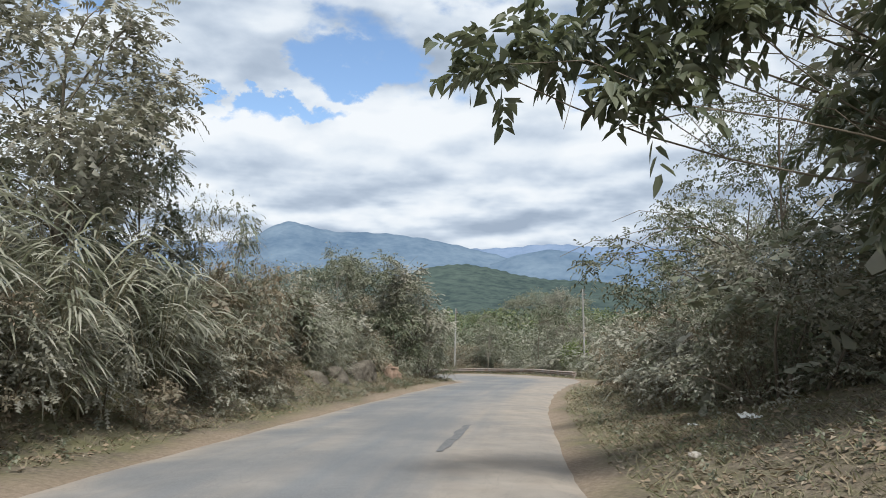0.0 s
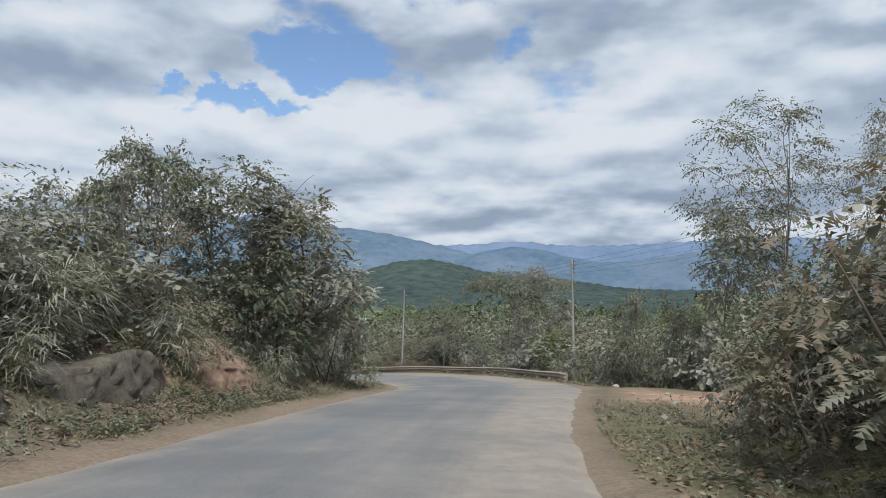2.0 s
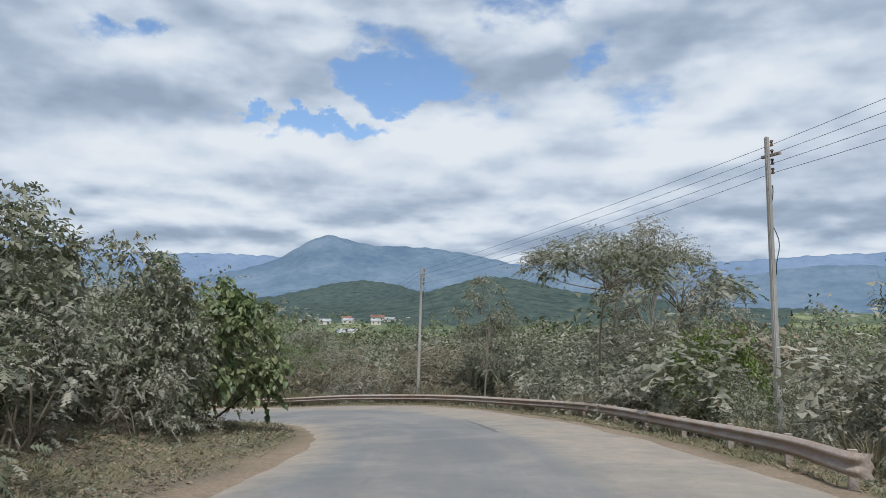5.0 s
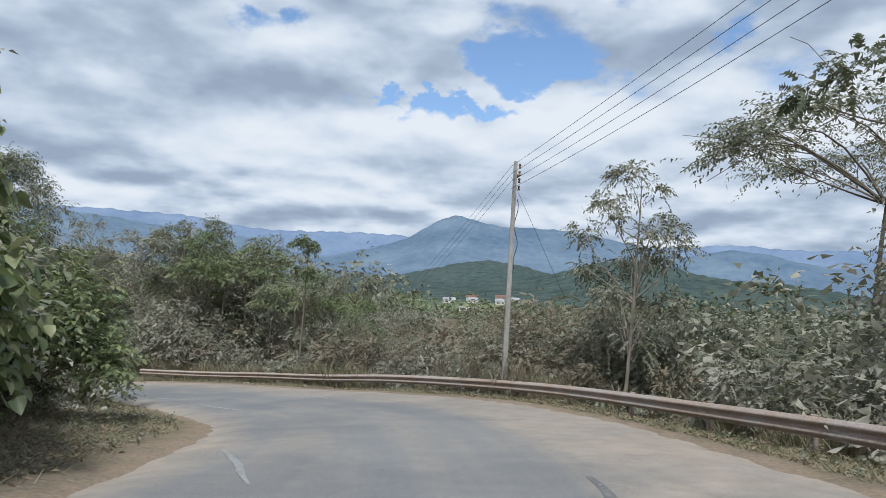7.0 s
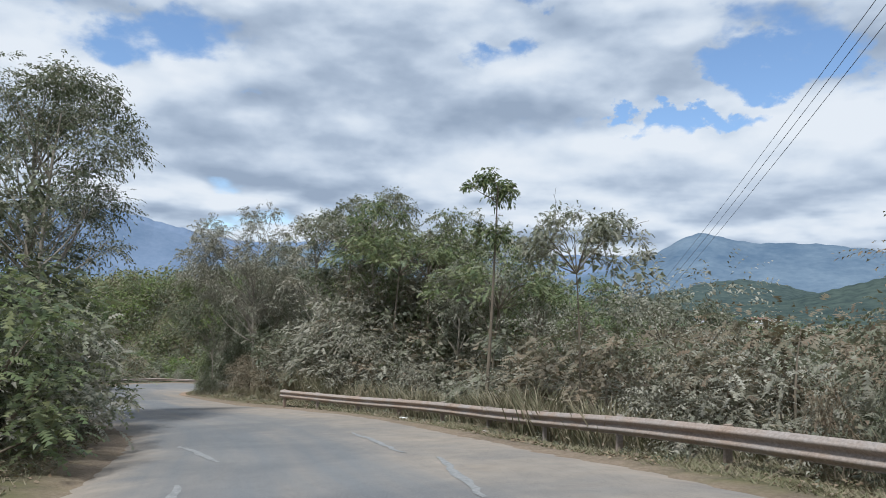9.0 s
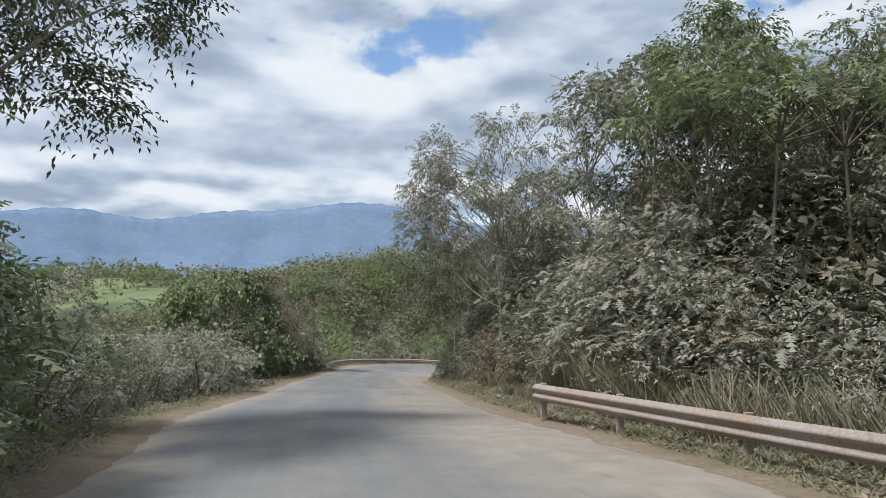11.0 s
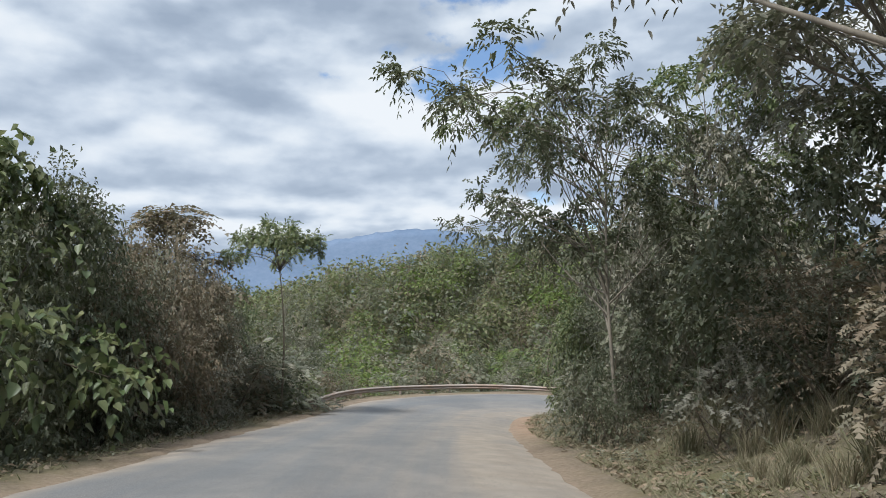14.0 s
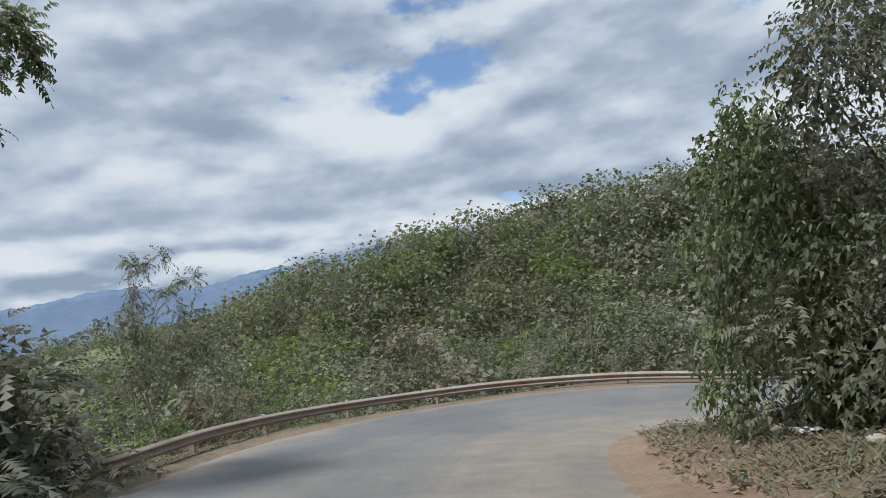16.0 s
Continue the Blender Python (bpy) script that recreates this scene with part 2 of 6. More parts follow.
def asphalt_material():
    k = Mat("dusty_asphalt")
    uv = k.coord("UV")
    sep = k.node("ShaderNodeSeparateXYZ")
    k.link(uv, sep.inputs[0])
    across = k.math("ABSOLUTE", sep.outputs[0])
    pos = k.place()
    grit = k.noise(pos, 55.0, 4.0, 0.7)
    patch = k.noise(pos, 0.35, 5.0, 0.6, 0.3)
    streak = k.noise(k.coord("UV", (3.0, 0.05, 1)), 1.0, 5.0, 0.6)
    base = k.ramp(grit, [(0.3, (0.095, 0.099, 0.104)), (0.55, (0.142, 0.146, 0.151)), (0.75, (0.208, 0.21, 0.211))])
    base = k.mix(k.ramp(patch, [(0.42, 0.0), (0.6, 0.45)]), base, (0.205, 0.205, 0.203))
    # road dust: thick along the edges, thin films drawn out along the wheel tracks
    edge = k.ramp(k.math("ADD", across, k.math("MULTIPLY", k.math("SUBTRACT", patch, 0.5), 0.7)), [(0.66, 0.0), (0.98, 1.0)])
    film = k.math("MULTIPLY", k.ramp(streak, [(0.38, 0.0), (0.62, 0.85)]), k.ramp(patch, [(0.3, 0.25), (0.6, 1.0)]))
    lean = k.math("MULTIPLY", k.ramp(k.math("ADD", sep.outputs[0], k.math("MULTIPLY", k.math("SUBTRACT", streak, 0.5), 1.3)), [(0.0, 0.0), (0.55, 0.9)]), k.ramp(patch, [(0.3, 0.45), (0.6, 1.0)]))
    dust = k.math("MAXIMUM", k.math("MAXIMUM", k.math("MULTIPLY", edge, 0.9), k.math("MULTIPLY", film, 0.55)), lean)
    tan = k.ramp(k.noise(pos, 2.2, 5.0), [(0.3, (0.245, 0.202, 0.16)), (0.7, (0.33, 0.278, 0.222))])
    col = k.mix(dust, base, tan)
    crack = k.ramp(k.noise(k.coord("UV", (1.2, 0.12, 1)), 3.0, 6.0, 0.7, 1.5), [(0.485, 0.0), (0.5, 1.0), (0.515, 0.0)])
    col = k.mix(k.math("MULTIPLY", crack, 0.22), col, (0.10, 0.095, 0.09))
    k.surface(col, 0.85, bump=grit, strength=0.35, distance=0.006)
    return k.m


def ground_material():
    k = Mat("dry_earth_and_litter")
    pos = k.place()
    fine, mid, big = k.noise(pos, 14.0, 6.0, 0.7), k.noise(pos, 2.1, 5.0, 0.6), k.noise(pos, 0.22, 4.0)
    earth = k.ramp(fine, [(0.25, (0.075, 0.062, 0.045)), (0.5, (0.14, 0.115, 0.085)), (0.75, (0.24, 0.20, 0.15))])
    green = k.ramp(mid, [(0.3, (0.075, 0.08, 0.035)), (0.7, (0.15, 0.14, 0.07))])
    col = k.mix(k.ramp(k.math("ADD", k.math("MULTIPLY", big, 0.5), k.math("MULTIPLY", mid, 0.5)), [(0.44, 0.0), (0.6, 0.8)]), earth, green)
    a = k.node("ShaderNodeAttribute")
    a.attribute_name = "soil"
    sp = k.node("ShaderNodeSeparateColor")
    k.link(a.outputs["Color"], sp.inputs[0])
    red = k.ramp(k.noise(pos, 1.3, 6.0, 0.65), [(0.3, (0.29, 0.175, 0.115)), (0.5, (0.45, 0.285, 0.20)), (0.72, (0.56, 0.40, 0.30))])
    col = k.mix(k.math("MULTIPLY", sp.outputs[0], k.ramp(mid, [(0.3, 0.55), (0.55, 1.0)])), col, red)
    dust = k.ramp(fine, [(0.3, (0.17, 0.13, 0.095)), (0.7, (0.30, 0.235, 0.175))])
    col = k.mix(k.math("MULTIPLY", sp.outputs[1], k.ramp(mid, [(0.32, 0.45), (0.6, 1.0)])), col, dust)
    # far off: the canopy of the valley, fields and clearings between the woods
    wood = k.noise(pos, 0.045, 6.0, 0.7)
    canopy = k.ramp(wood, [(0.3, (0.045, 0.06, 0.042)), (0.5, (0.08, 0.10, 0.062)), (0.68, (0.125, 0.145, 0.085))])
    field = k.ramp(k.noise(pos, 0.011, 4.0, 0.55), [(0.50, 0.0), (0.58, 1.0)])
    canopy = k.mix(k.math("MULTIPLY", field, 0.75), canopy, k.ramp(k.noise(pos, 0.02, 3.0), [(0.35, (0.13, 0.17, 0.075)), (0.65, (0.235, 0.24, 0.125))]))
    col = k.mix(sp.outputs[2], col, canopy)
    k.surface(col, 0.95, bump=fine, strength=0.7, distance=0.05, spec=0.1)
    return k.m


def earth_material(name, low, mid, high):
    """Bare cut earth: clods, pale scars and streaks washed down the face."""
    k = Mat(name)
    pos = k.place()
    clod, streak, fine = k.noise(pos, 3.2, 6.0, 0.7), k.noise(k.place((2.6, 2.6, 0.5)), 2.4, 4.0, 0.6), k.noise(pos, 26.0, 5.0, 0.7)
    col = k.ramp(k.math("ADD", k.math("MULTIPLY", clod, 0.55), k.math("MULTIPLY", streak, 0.45)), [(0.36, low), (0.5, mid), (0.64, high)])
    col = k.mix(k.ramp(fine, [(0.35, 0.45), (0.6, 0.0)]), col, low)
    k.surface(col, 0.95, bump=k.math("ADD", clod, k.math("MULTIPLY", fine, 0.35)), strength=0.8, distance=0.06, spec=0.1)
    return k.m


def metal_material():
    k = Mat("dusty_galvanised_steel")
    pos = k.place()
    n, b = k.noise(pos, 26.0, 5.0, 0.65), k.noise(pos, 1.4, 5.0, 0.6)
    steel = k.ramp(n, [(0.3, (0.34, 0.33, 0.32)), (0.7, (0.52, 0.50, 0.48))])
    dirt = k.ramp(n, [(0.3, (0.20, 0.145, 0.11)), (0.7, (0.38, 0.29, 0.23))])
    f = k.ramp(b, [(0.34, 0.5), (0.60, 0.98)])
    k.surface(k.mix(f, steel, dirt), 0.6, k.math("MULTIPLY", k.math("SUBTRACT", 1.0, f), 0.6), bump=n, strength=0.15, distance=0.004)
    return k.m


def concrete_material():
    k = Mat("weathered_concrete")
    v = k.coord("Object", (1, 1, 0.3))
    n, b = k.noise(v, 14.0, 6.0, 0.65), k.noise(v, 1.1, 4.0)
    col = k.mix(k.ramp(b, [(0.4, 0.0), (0.65, 0.7)]), k.ramp(n, [(0.3, (0.27, 0.26, 0.24)), (0.7, (0.42, 0.40, 0.37))]), (0.22, 0.20, 0.17))
    k.surface(col, 0.9, bump=n, strength=0.3, distance=0.006)
    return k.m


def plain_material(name, color, rough=0.6, metal=0.0):
    k = Mat(name)
    n = k.noise(k.place(), 7.0, 4.0)
    k.surface(k.mix(k.ramp(n, [(0.3, 0.0), (0.7, 0.5)]), color, tuple(0.7 * c for c in color)), rough, metal)
    return k.m


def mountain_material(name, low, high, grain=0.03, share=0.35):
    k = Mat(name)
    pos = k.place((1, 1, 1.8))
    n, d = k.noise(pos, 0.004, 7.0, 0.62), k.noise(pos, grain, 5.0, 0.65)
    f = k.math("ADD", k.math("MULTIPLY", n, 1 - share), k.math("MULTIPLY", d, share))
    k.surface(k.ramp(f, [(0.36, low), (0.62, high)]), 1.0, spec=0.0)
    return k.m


ASPHALT, GROUND, STEEL, CONCRETE = asphalt_material(), ground_material(), metal_material(), concrete_material()
WIRE = plain_material("dark_cable", (0.05, 0.05, 0.05), 0.5)
PORCELAIN = plain_material("brown_porcelain", (0.16, 0.09, 0.06), 0.25)
STONE = plain_material("pale_stone", (0.40, 0.36, 0.31), 0.9)
LITTER = plain_material("white_litter", (0.72, 0.72, 0.70), 0.6)
WALL_PAINT = plain_material("pale_house_wall", (0.66, 0.62, 0.55), 0.8)
ROOF_SHEET = plain_material("pale_roof_sheet", (0.60, 0.60, 0.62), 0.5)
ROOF_RED = plain_material("rusty_roof_sheet", (0.36, 0.20, 0.15), 0.6)
# the blue haze of distance is painted into these mountain colours
FAR_HAZE = mountain_material("far_mountain_haze_tint", (0.125, 0.175, 0.26), (0.175, 0.225, 0.315))
NEAR_HAZE = mountain_material("wooded_mountain_haze_tint", (0.08, 0.12, 0.175), (0.145, 0.19, 0.24))
# hill greens dulled towards blue, so distance haze sits in the base colour
HILL_LIGHT = mountain_material("haze_tinted_green_hill", (0.032, 0.047, 0.048), (0.075, 0.097, 0.084), 0.05, 0.7)
HILL_GREEN = mountain_material("haze_tinted_wooded_hill", (0.03, 0.046, 0.05), (0.078, 0.10, 0.09), 0.07, 0.6)


def worn_material(name, color, under):
    k = Mat(name)
    n = k.noise(k.place(), 16.0, 5.0, 0.7)
    k.surface(k.mix(k.ramp(n, [(0.40, 0.0), (0.62, 0.85)]), under, color), 0.85, bump=n, strength=0.2, distance=0.004)
    return k.m


RUBBER = worn_material("rubber_streak", (0.07, 0.07, 0.072), (0.16, 0.155, 0.15))
WORN_PAINT = worn_material("worn_road_paint", (0.30, 0.298, 0.29), (0.19, 0.19, 0.187))

# ---------------------------------------------------------------- small mesh tools
def mesh_np(name, verts, faces, material, smooth=False):
    """A mesh from arrays; every face has the same number of corners."""
    me = bpy.data.meshes.new(name)
    verts, faces = np.asarray(verts, np.float32), np.asarray(faces, np.int32)
    n, k = faces.shape
    me.vertices.add(len(verts))
    me.vertices.foreach_set("co", verts.ravel())
    me.loops.add(n * k)
    me.loops.foreach_set("vertex_index", faces.ravel())
    me.polygons.add(n)
    me.polygons.foreach_set("loop_start", np.arange(0, n * k, k, dtype=np.int32))
    if smooth:
        me.polygons.foreach_set("use_smooth", np.ones(n, bool))
    me.update(calc_edges=True)
    me.materials.append(material)
    return me


def child(name, me, parent, label=""):
    ob = new(name, me)
    ob.parent = parent
    if label:
        tagged(ob, label)
    return ob


def part(name, bm, material, parent, label="", smooth=False):
    me = bpy.data.meshes.new(name)
    bm.to_mesh(me)
    bm.free()
    me.materials.append(material)
    if smooth:
        me.polygons.foreach_set("use_smooth", np.ones(len(me.polygons), bool))
    return child(name, me, parent, label)


def unit(v):
    return v / np.maximum(np.linalg.norm(v, axis=-1, keepdims=True), 1e-9)


def join_arrays(pieces):
    """Joins (verts, faces) pairs."""
    vs, fs, n = [], [], 0
    for v, f in pieces:
        vs.append(v)
        fs.append(f + n)
        n += len(v)
    return np.concatenate(vs), np.concatenate(fs)


def tube(points, radii, sides=6):
    """A tapered, bent stick as quads, closed at its tip by the last small ring."""
    p, r = np.asarray(points, float), np.asarray(radii, float)
    d = unit(np.gradient(p, axis=0))
    ref = np.where(np.abs(d[:, 2:3]) > 0.9, [[1.0, 0, 0]], [[0, 0, 1.0]])
    a = unit(np.cross(d, ref))
    b = np.cross(d, a)
    w = np.linspace(0, 2 * np.pi, sides, endpoint=False)
    ring = p[:, None] + r[:, None, None] * (np.cos(w)[None, :, None] * a[:, None] + np.sin(w)[None, :, None] * b[:, None])
    i, j = np.meshgrid(np.arange(len(p) - 1), np.arange(sides), indexing="ij")
    q = np.stack([i * sides + j, i * sides + (j + 1) % sides, (i + 1) * sides + (j + 1) % sides, (i + 1) * sides + j], -1)
    return ring.reshape(-1, 3), q.reshape(-1, 4)


def leaf_faces(base, direction, up, length, width, fold=0.18, sag=0.2, single=False, broad=False):
    """Pointed, folded leaves: four corners and two triangles each; one flat triangle for those far off; six corners for broad round ones."""
    n = len(base)
    length, width = np.broadcast_to(length, n)[:, None], np.broadcast_to(width, n)[:, None]
    side = unit(np.cross(direction, up))
    top = np.cross(side, direction)
    if single:
        low = base + direction * length * 0.2
        v = np.stack([low - side * width * 0.55, low + side * width * 0.55, base + direction * length - np.array([0, 0, 1.0]) * length * sag], 1)
        return v.reshape(-1, 3), np.arange(n * 3).reshape(-1, 3)
    if broad:
        one, two = base + direction * length * 0.28, base + direction * length * 0.68 - np.array([0, 0, 1.0]) * length * sag * 0.3
        tip = base + direction * length - np.array([0, 0, 1.0]) * length * sag
        v = np.stack([base, one + side * width * 0.5 + top * width * fold, two + side * width * 0.42 + top * width * fold, tip, two - side * width * 0.42 + top * width * fold, one - side * width * 0.5 + top * width * fold], 1)
        k = np.arange(n)[:, None] * 6
        return v.reshape(-1, 3), np.concatenate([k + [[0, a, a + 1]] for a in (1, 2, 3, 4)], 0)
    mid = base + direction * length * 0.45 - top * length * sag * 0.15
    tip = base + direction * length - np.array([0, 0, 1.0]) * length * sag
    v = np.stack([base, mid + side * width / 2 + top * width * fold, tip, mid - side * width / 2 + top * width * fold], 1)
    k = np.arange(n)[:, None] * 4
    f = np.concatenate([k + [[0, 1, 2]], k + [[0, 2, 3]]], 0)
    return v.reshape(-1, 3), f


def twig_leaves(rng, origin, direction, count, twig, leaf, width, droop, single=False, broad=False):
    """Leaves set on both sides of twigs that bend down towards their tips."""
    n = len(origin)
    t = (np.arange(count) + 0.6) / count
    twig = np.broadcast_to(twig, n)[:, None, None]
    pos = origin[:, None] + direction[:, None] * twig * t[None, :, None]
    pos[..., 2] -= droop * (t**2)[None, :] * twig[..., 0]
    side = unit(np.cross(direction, rng.normal(0, 0.35, (n, 3)) + [0, 0, 1]))
    sign = np.where(np.arange(count) % 2, 1.0, -1.0)[None, :, None]
    d = direction[:, None] * 0.6 + side[:, None] * sign * 0.85 + rng.normal(0, 0.22, (n, count, 3))
    d[..., 2] -= droop * (0.3 + t[None, :])
    d = unit(d).reshape(-1, 3)
    up = unit(rng.normal(0, 0.3, (n * count, 3)) + [0, 0, 1])
    size = rng.uniform(0.65, 1.2, n * count)
    return leaf_faces(pos.reshape(-1, 3), d, up, leaf * size, width * size, single=single, broad=broad)


def fronds(rng, origin, direction, length, width, droop, pairs):
    """Feathered compound leaves: an arching midrib with narrow leaflets on both sides, one piece each."""
    n = len(origin)
    length = np.broadcast_to(length, n)[:, None, None]
    t = np.linspace(0, 1, pairs + 1)
    rib = origin[:, None] + direction[:, None] * length * t[None, :, None]
    rib[..., 2] -= droop * (t**2)[None, :] * length[..., 0]
    along = unit(np.gradient(rib, axis=1))
    up = unit(rng.normal(0, 0.28, (n, 1, 3)) + [0, 0, 1])
    side = unit(np.cross(along, up))
    m = (rib[:, :-1] + rib[:, 1:]) / 2
    reach = width * (0.45 + 0.75 * np.sin(np.pi * (0.15 + 0.75 * (t[:-1] + 0.5 / pairs))))[None, :, None] * rng.uniform(0.75, 1.2, (n, pairs, 1))
    slant = along[:, :-1] * 0.4 * reach
    sag = np.array([0, 0, 1.0]) * reach * rng.uniform(0.1, 0.4, (n, pairs, 1))
    left, right = m + side[:, :-1] * reach + slant - sag, m - side[:, :-1] * reach + slant - sag
    v = np.concatenate([rib, left, right], 1)
    k = np.arange(n)[:, None] * (3 * pairs + 1)
    j = np.arange(pairs)
    f = np.stack([np.concatenate([k + j, k + j + 1], 1), np.concatenate([k + j + 1, k + j], 1), np.concatenate([k + pairs + 1 + j, k + 2 * pairs + 1 + j], 1)], -1)
    return v.reshape(-1, 3), f.reshape(-1, 3)


def blades(rng, base, direction, length, width, droop, steps=4):
    """Long grass or reed blades that arch over."""
    n = len(base)
    length = np.broadcast_to(length, n)
    t = np.linspace(0, 1, steps + 1)
    flat = unit(direction * [1, 1, 0] + 1e-6)
    p = base[:, None] + direction[:, None] * (length[:, None] * t)[..., None] + flat[:, None] * (length[:, None] * droop * 0.5 * t**2)[..., None]
    p[..., 2] -= length[:, None] * droop * t**2.2
    side = unit(np.cross(direction, np.array([0, 0, 1.0]) + rng.normal(0, 0.3, (n, 3))))
    w = width * (0.25 + 0.75 * np.sin(np.pi * np.clip(t * 0.8 + 0.18, 0, 1)))
    w[-1] = width * 0.04
    v = np.stack([p + side[:, None] * w[None, :, None] / 2, p - side[:, None] * w[None, :, None] / 2], 2)
    i, j = np.meshgrid(np.arange(n), np.arange(steps), indexing="ij")
    o = i * (steps + 1) * 2 + j * 2
    return v.reshape(-1, 3), np.stack([o, o + 1, o + 3, o + 2], -1).reshape(-1, 4)


# ---------------------------------------------------------------- the road's line and the lie of the land
# x, y, z, half width, rise to the right per metre
LINE = np.array([
    (-3.4, -29.7, 3.22, 2.9, 0.0), (-2.5, -11.8, 1.38, 2.9, 0.0), (-1.9, 0.3, 0.13, 2.9, 0.0), (-0.5, 15.4, -1.37, 2.9, 0.005),
    (1.5, 28.3, -2.55, 2.95, 0.01), (3.3, 37.1, -3.32, 3.2, 0.02), (5.0, 46.0, -4.25, 3.8, 0.03), (4.95, 56.0, -5.35, 4.0, 0.035),
    (3.35, 65.9, -6.42, 4.05, 0.035), (-0.6, 75.2, -7.5, 4.0, 0.035), (-7.75, 82.1, -8.66, 3.5, 0.03), (-15.7, 88.0, -9.77, 3.4, 0.02),
    (-24.75, 92.35, -10.83, 3.4, 0.0), (-33.3, 97.6, -11.95, 3.4, -0.02), (-41.68, 102.79, -12.93, 3.15, -0.05), (-49.35, 107.68, -13.91, 3.1, -0.065),
    (-54.1, 111.1, -14.5, 3.2, -0.065), (-57.4, 114.0, -14.85, 3.6, -0.05), (-58.6, 117.5, -15.15, 3.3, -0.05), (-57.1, 120.8, -15.4, 3.0, -0.04), (-53.0, 124.6, -15.9, 2.8, -0.03), (-42.0, 131.0, -17.2, 3.0, 0.0)])


def spline(ctrl, step):
    """A smooth curve through the rows of ctrl, about step metres apart."""
    rows = []
    c = np.concatenate([2 * ctrl[:1] - ctrl[1:2], ctrl, 2 * ctrl[-1:] - ctrl[-2:-1]])
    for k in range(1, len(c) - 2):
        a, b, d, e = c[k - 1:k + 3]
        n = max(2, int(np.linalg.norm(d[:2] - b[:2]) / step))
        t = np.linspace(0, 1, n, endpoint=False)[:, None]
        rows.append(0.5 * (2 * b + (d - a) * t + (2 * a - 5 * b + 4 * d - e) * t**2 + (3 * b - a - 3 * d + e) * t**3))
    return np.concatenate(rows + [ctrl[-1:]])


ROAD = spline(LINE, 0.7)
ROAD_T = unit(np.gradient(ROAD[:, :2], axis=0))
ROAD_N = np.stack([ROAD_T[:, 1], -ROAD_T[:, 0]], 1)  # to the right
ROAD_S = np.concatenate([[0], np.cumsum(np.linalg.norm(np.diff(ROAD[:, :2], axis=0), axis=1))])
ROAD_S -= ROAD_S[np.argmin(np.abs(ROAD[:, 1]))]


def on_road(x, y):
    """For places: the stretch s along the road, the way off its middle to the right, and the index of the nearest point."""
    x, y = np.atleast_1d(np.asarray(x, float)), np.atleast_1d(np.asarray(y, float))
    i = np.empty(len(x), int)
    for k in range(0, len(x), 20000):
        d = (x[k:k + 20000, None] - ROAD[None, :, 0]) ** 2 + (y[k:k + 20000, None] - ROAD[None, :, 1]) ** 2
        i[k:k + 20000] = d.argmin(1)
    dx, dy = x - ROAD[i, 0], y - ROAD[i, 1]
    along = np.clip(dx * ROAD_T[i, 0] + dy * ROAD_T[i, 1], -0.36, 0.36)
    dist = np.sqrt(np.maximum(dx * dx + dy * dy - along * along, 0))
    side = np.sign(dx * ROAD_N[i, 0] + dy * ROAD_N[i, 1])
    return ROAD_S[i] + along, dist * np.where(side == 0, 1, side), i


def smooth(a, b, v):
    t = np.clip((v - a) / (b - a), 0, 1)
    return t * t * (3 - 2 * t)


def bumps(x, y, size, seed):
    """Smooth rolling unevenness between about -1 and 1."""
    r = np.random.default_rng(seed)
    z = 0
    for k in range(7):
        a, f, p = r.uniform(0, 2 * np.pi), r.uniform(0.6, 2.4) / size, r.uniform(0, 6.3)
        z = z + np.sin((x * np.cos(a) + y * np.sin(a)) * f * 2.2 + p) / 7**0.5 * 0.6
    return z


def valley(x, y):
    """The land away from the road."""
    r = np.hypot(x + 15, y - 60)
    z = -9 - 14 * smooth(95, 330, y + 0.12 * x) - 5 * smooth(300, 900, r)
    z = z + 20 * smooth(0, -220, y) + 4 * smooth(20, 120, x) * smooth(90, 20, y)
    z = z + 1.6 * bumps(x, y, 30, 3) * smooth(60, 160, r) + 6.5 * bumps(x, y, 330, 5) * smooth(350, 1100, r)
    # the wooded hillside across from the last bend
    z = z + 6.5 * np.exp(-(((x + 100) / 40) ** 2 + ((y - 172) / 36) ** 2)) - 7 * np.exp(-(((x + 74) / 24) ** 2 + ((y - 118) / 24) ** 2))
    z = z - 6 * smooth(-95, -170, x) * smooth(150, 100, y)
    # the dip beside the hillside
    az, far = np.degrees(np.arctan2(-(x + 45), y - 110)), np.hypot(x + 45, y - 110)
    z = z - 8 * smooth(62, 90, az) * smooth(150, 110, az) * smooth(12, 40, far) * smooth(260, 160, far)
    # low hills in the valley
    z = z + 30 * np.exp(-(((x + 190) / 330) ** 2 + ((y - 1450) / 260) ** 2)) + 26 * np.exp(-(((x - 330) / 420) ** 2 + ((y - 1750) / 300) ** 2))
    z = z + 20 * np.exp(-(((x - 700) / 300) ** 2 + ((y - 1400) / 300) ** 2))
    return z


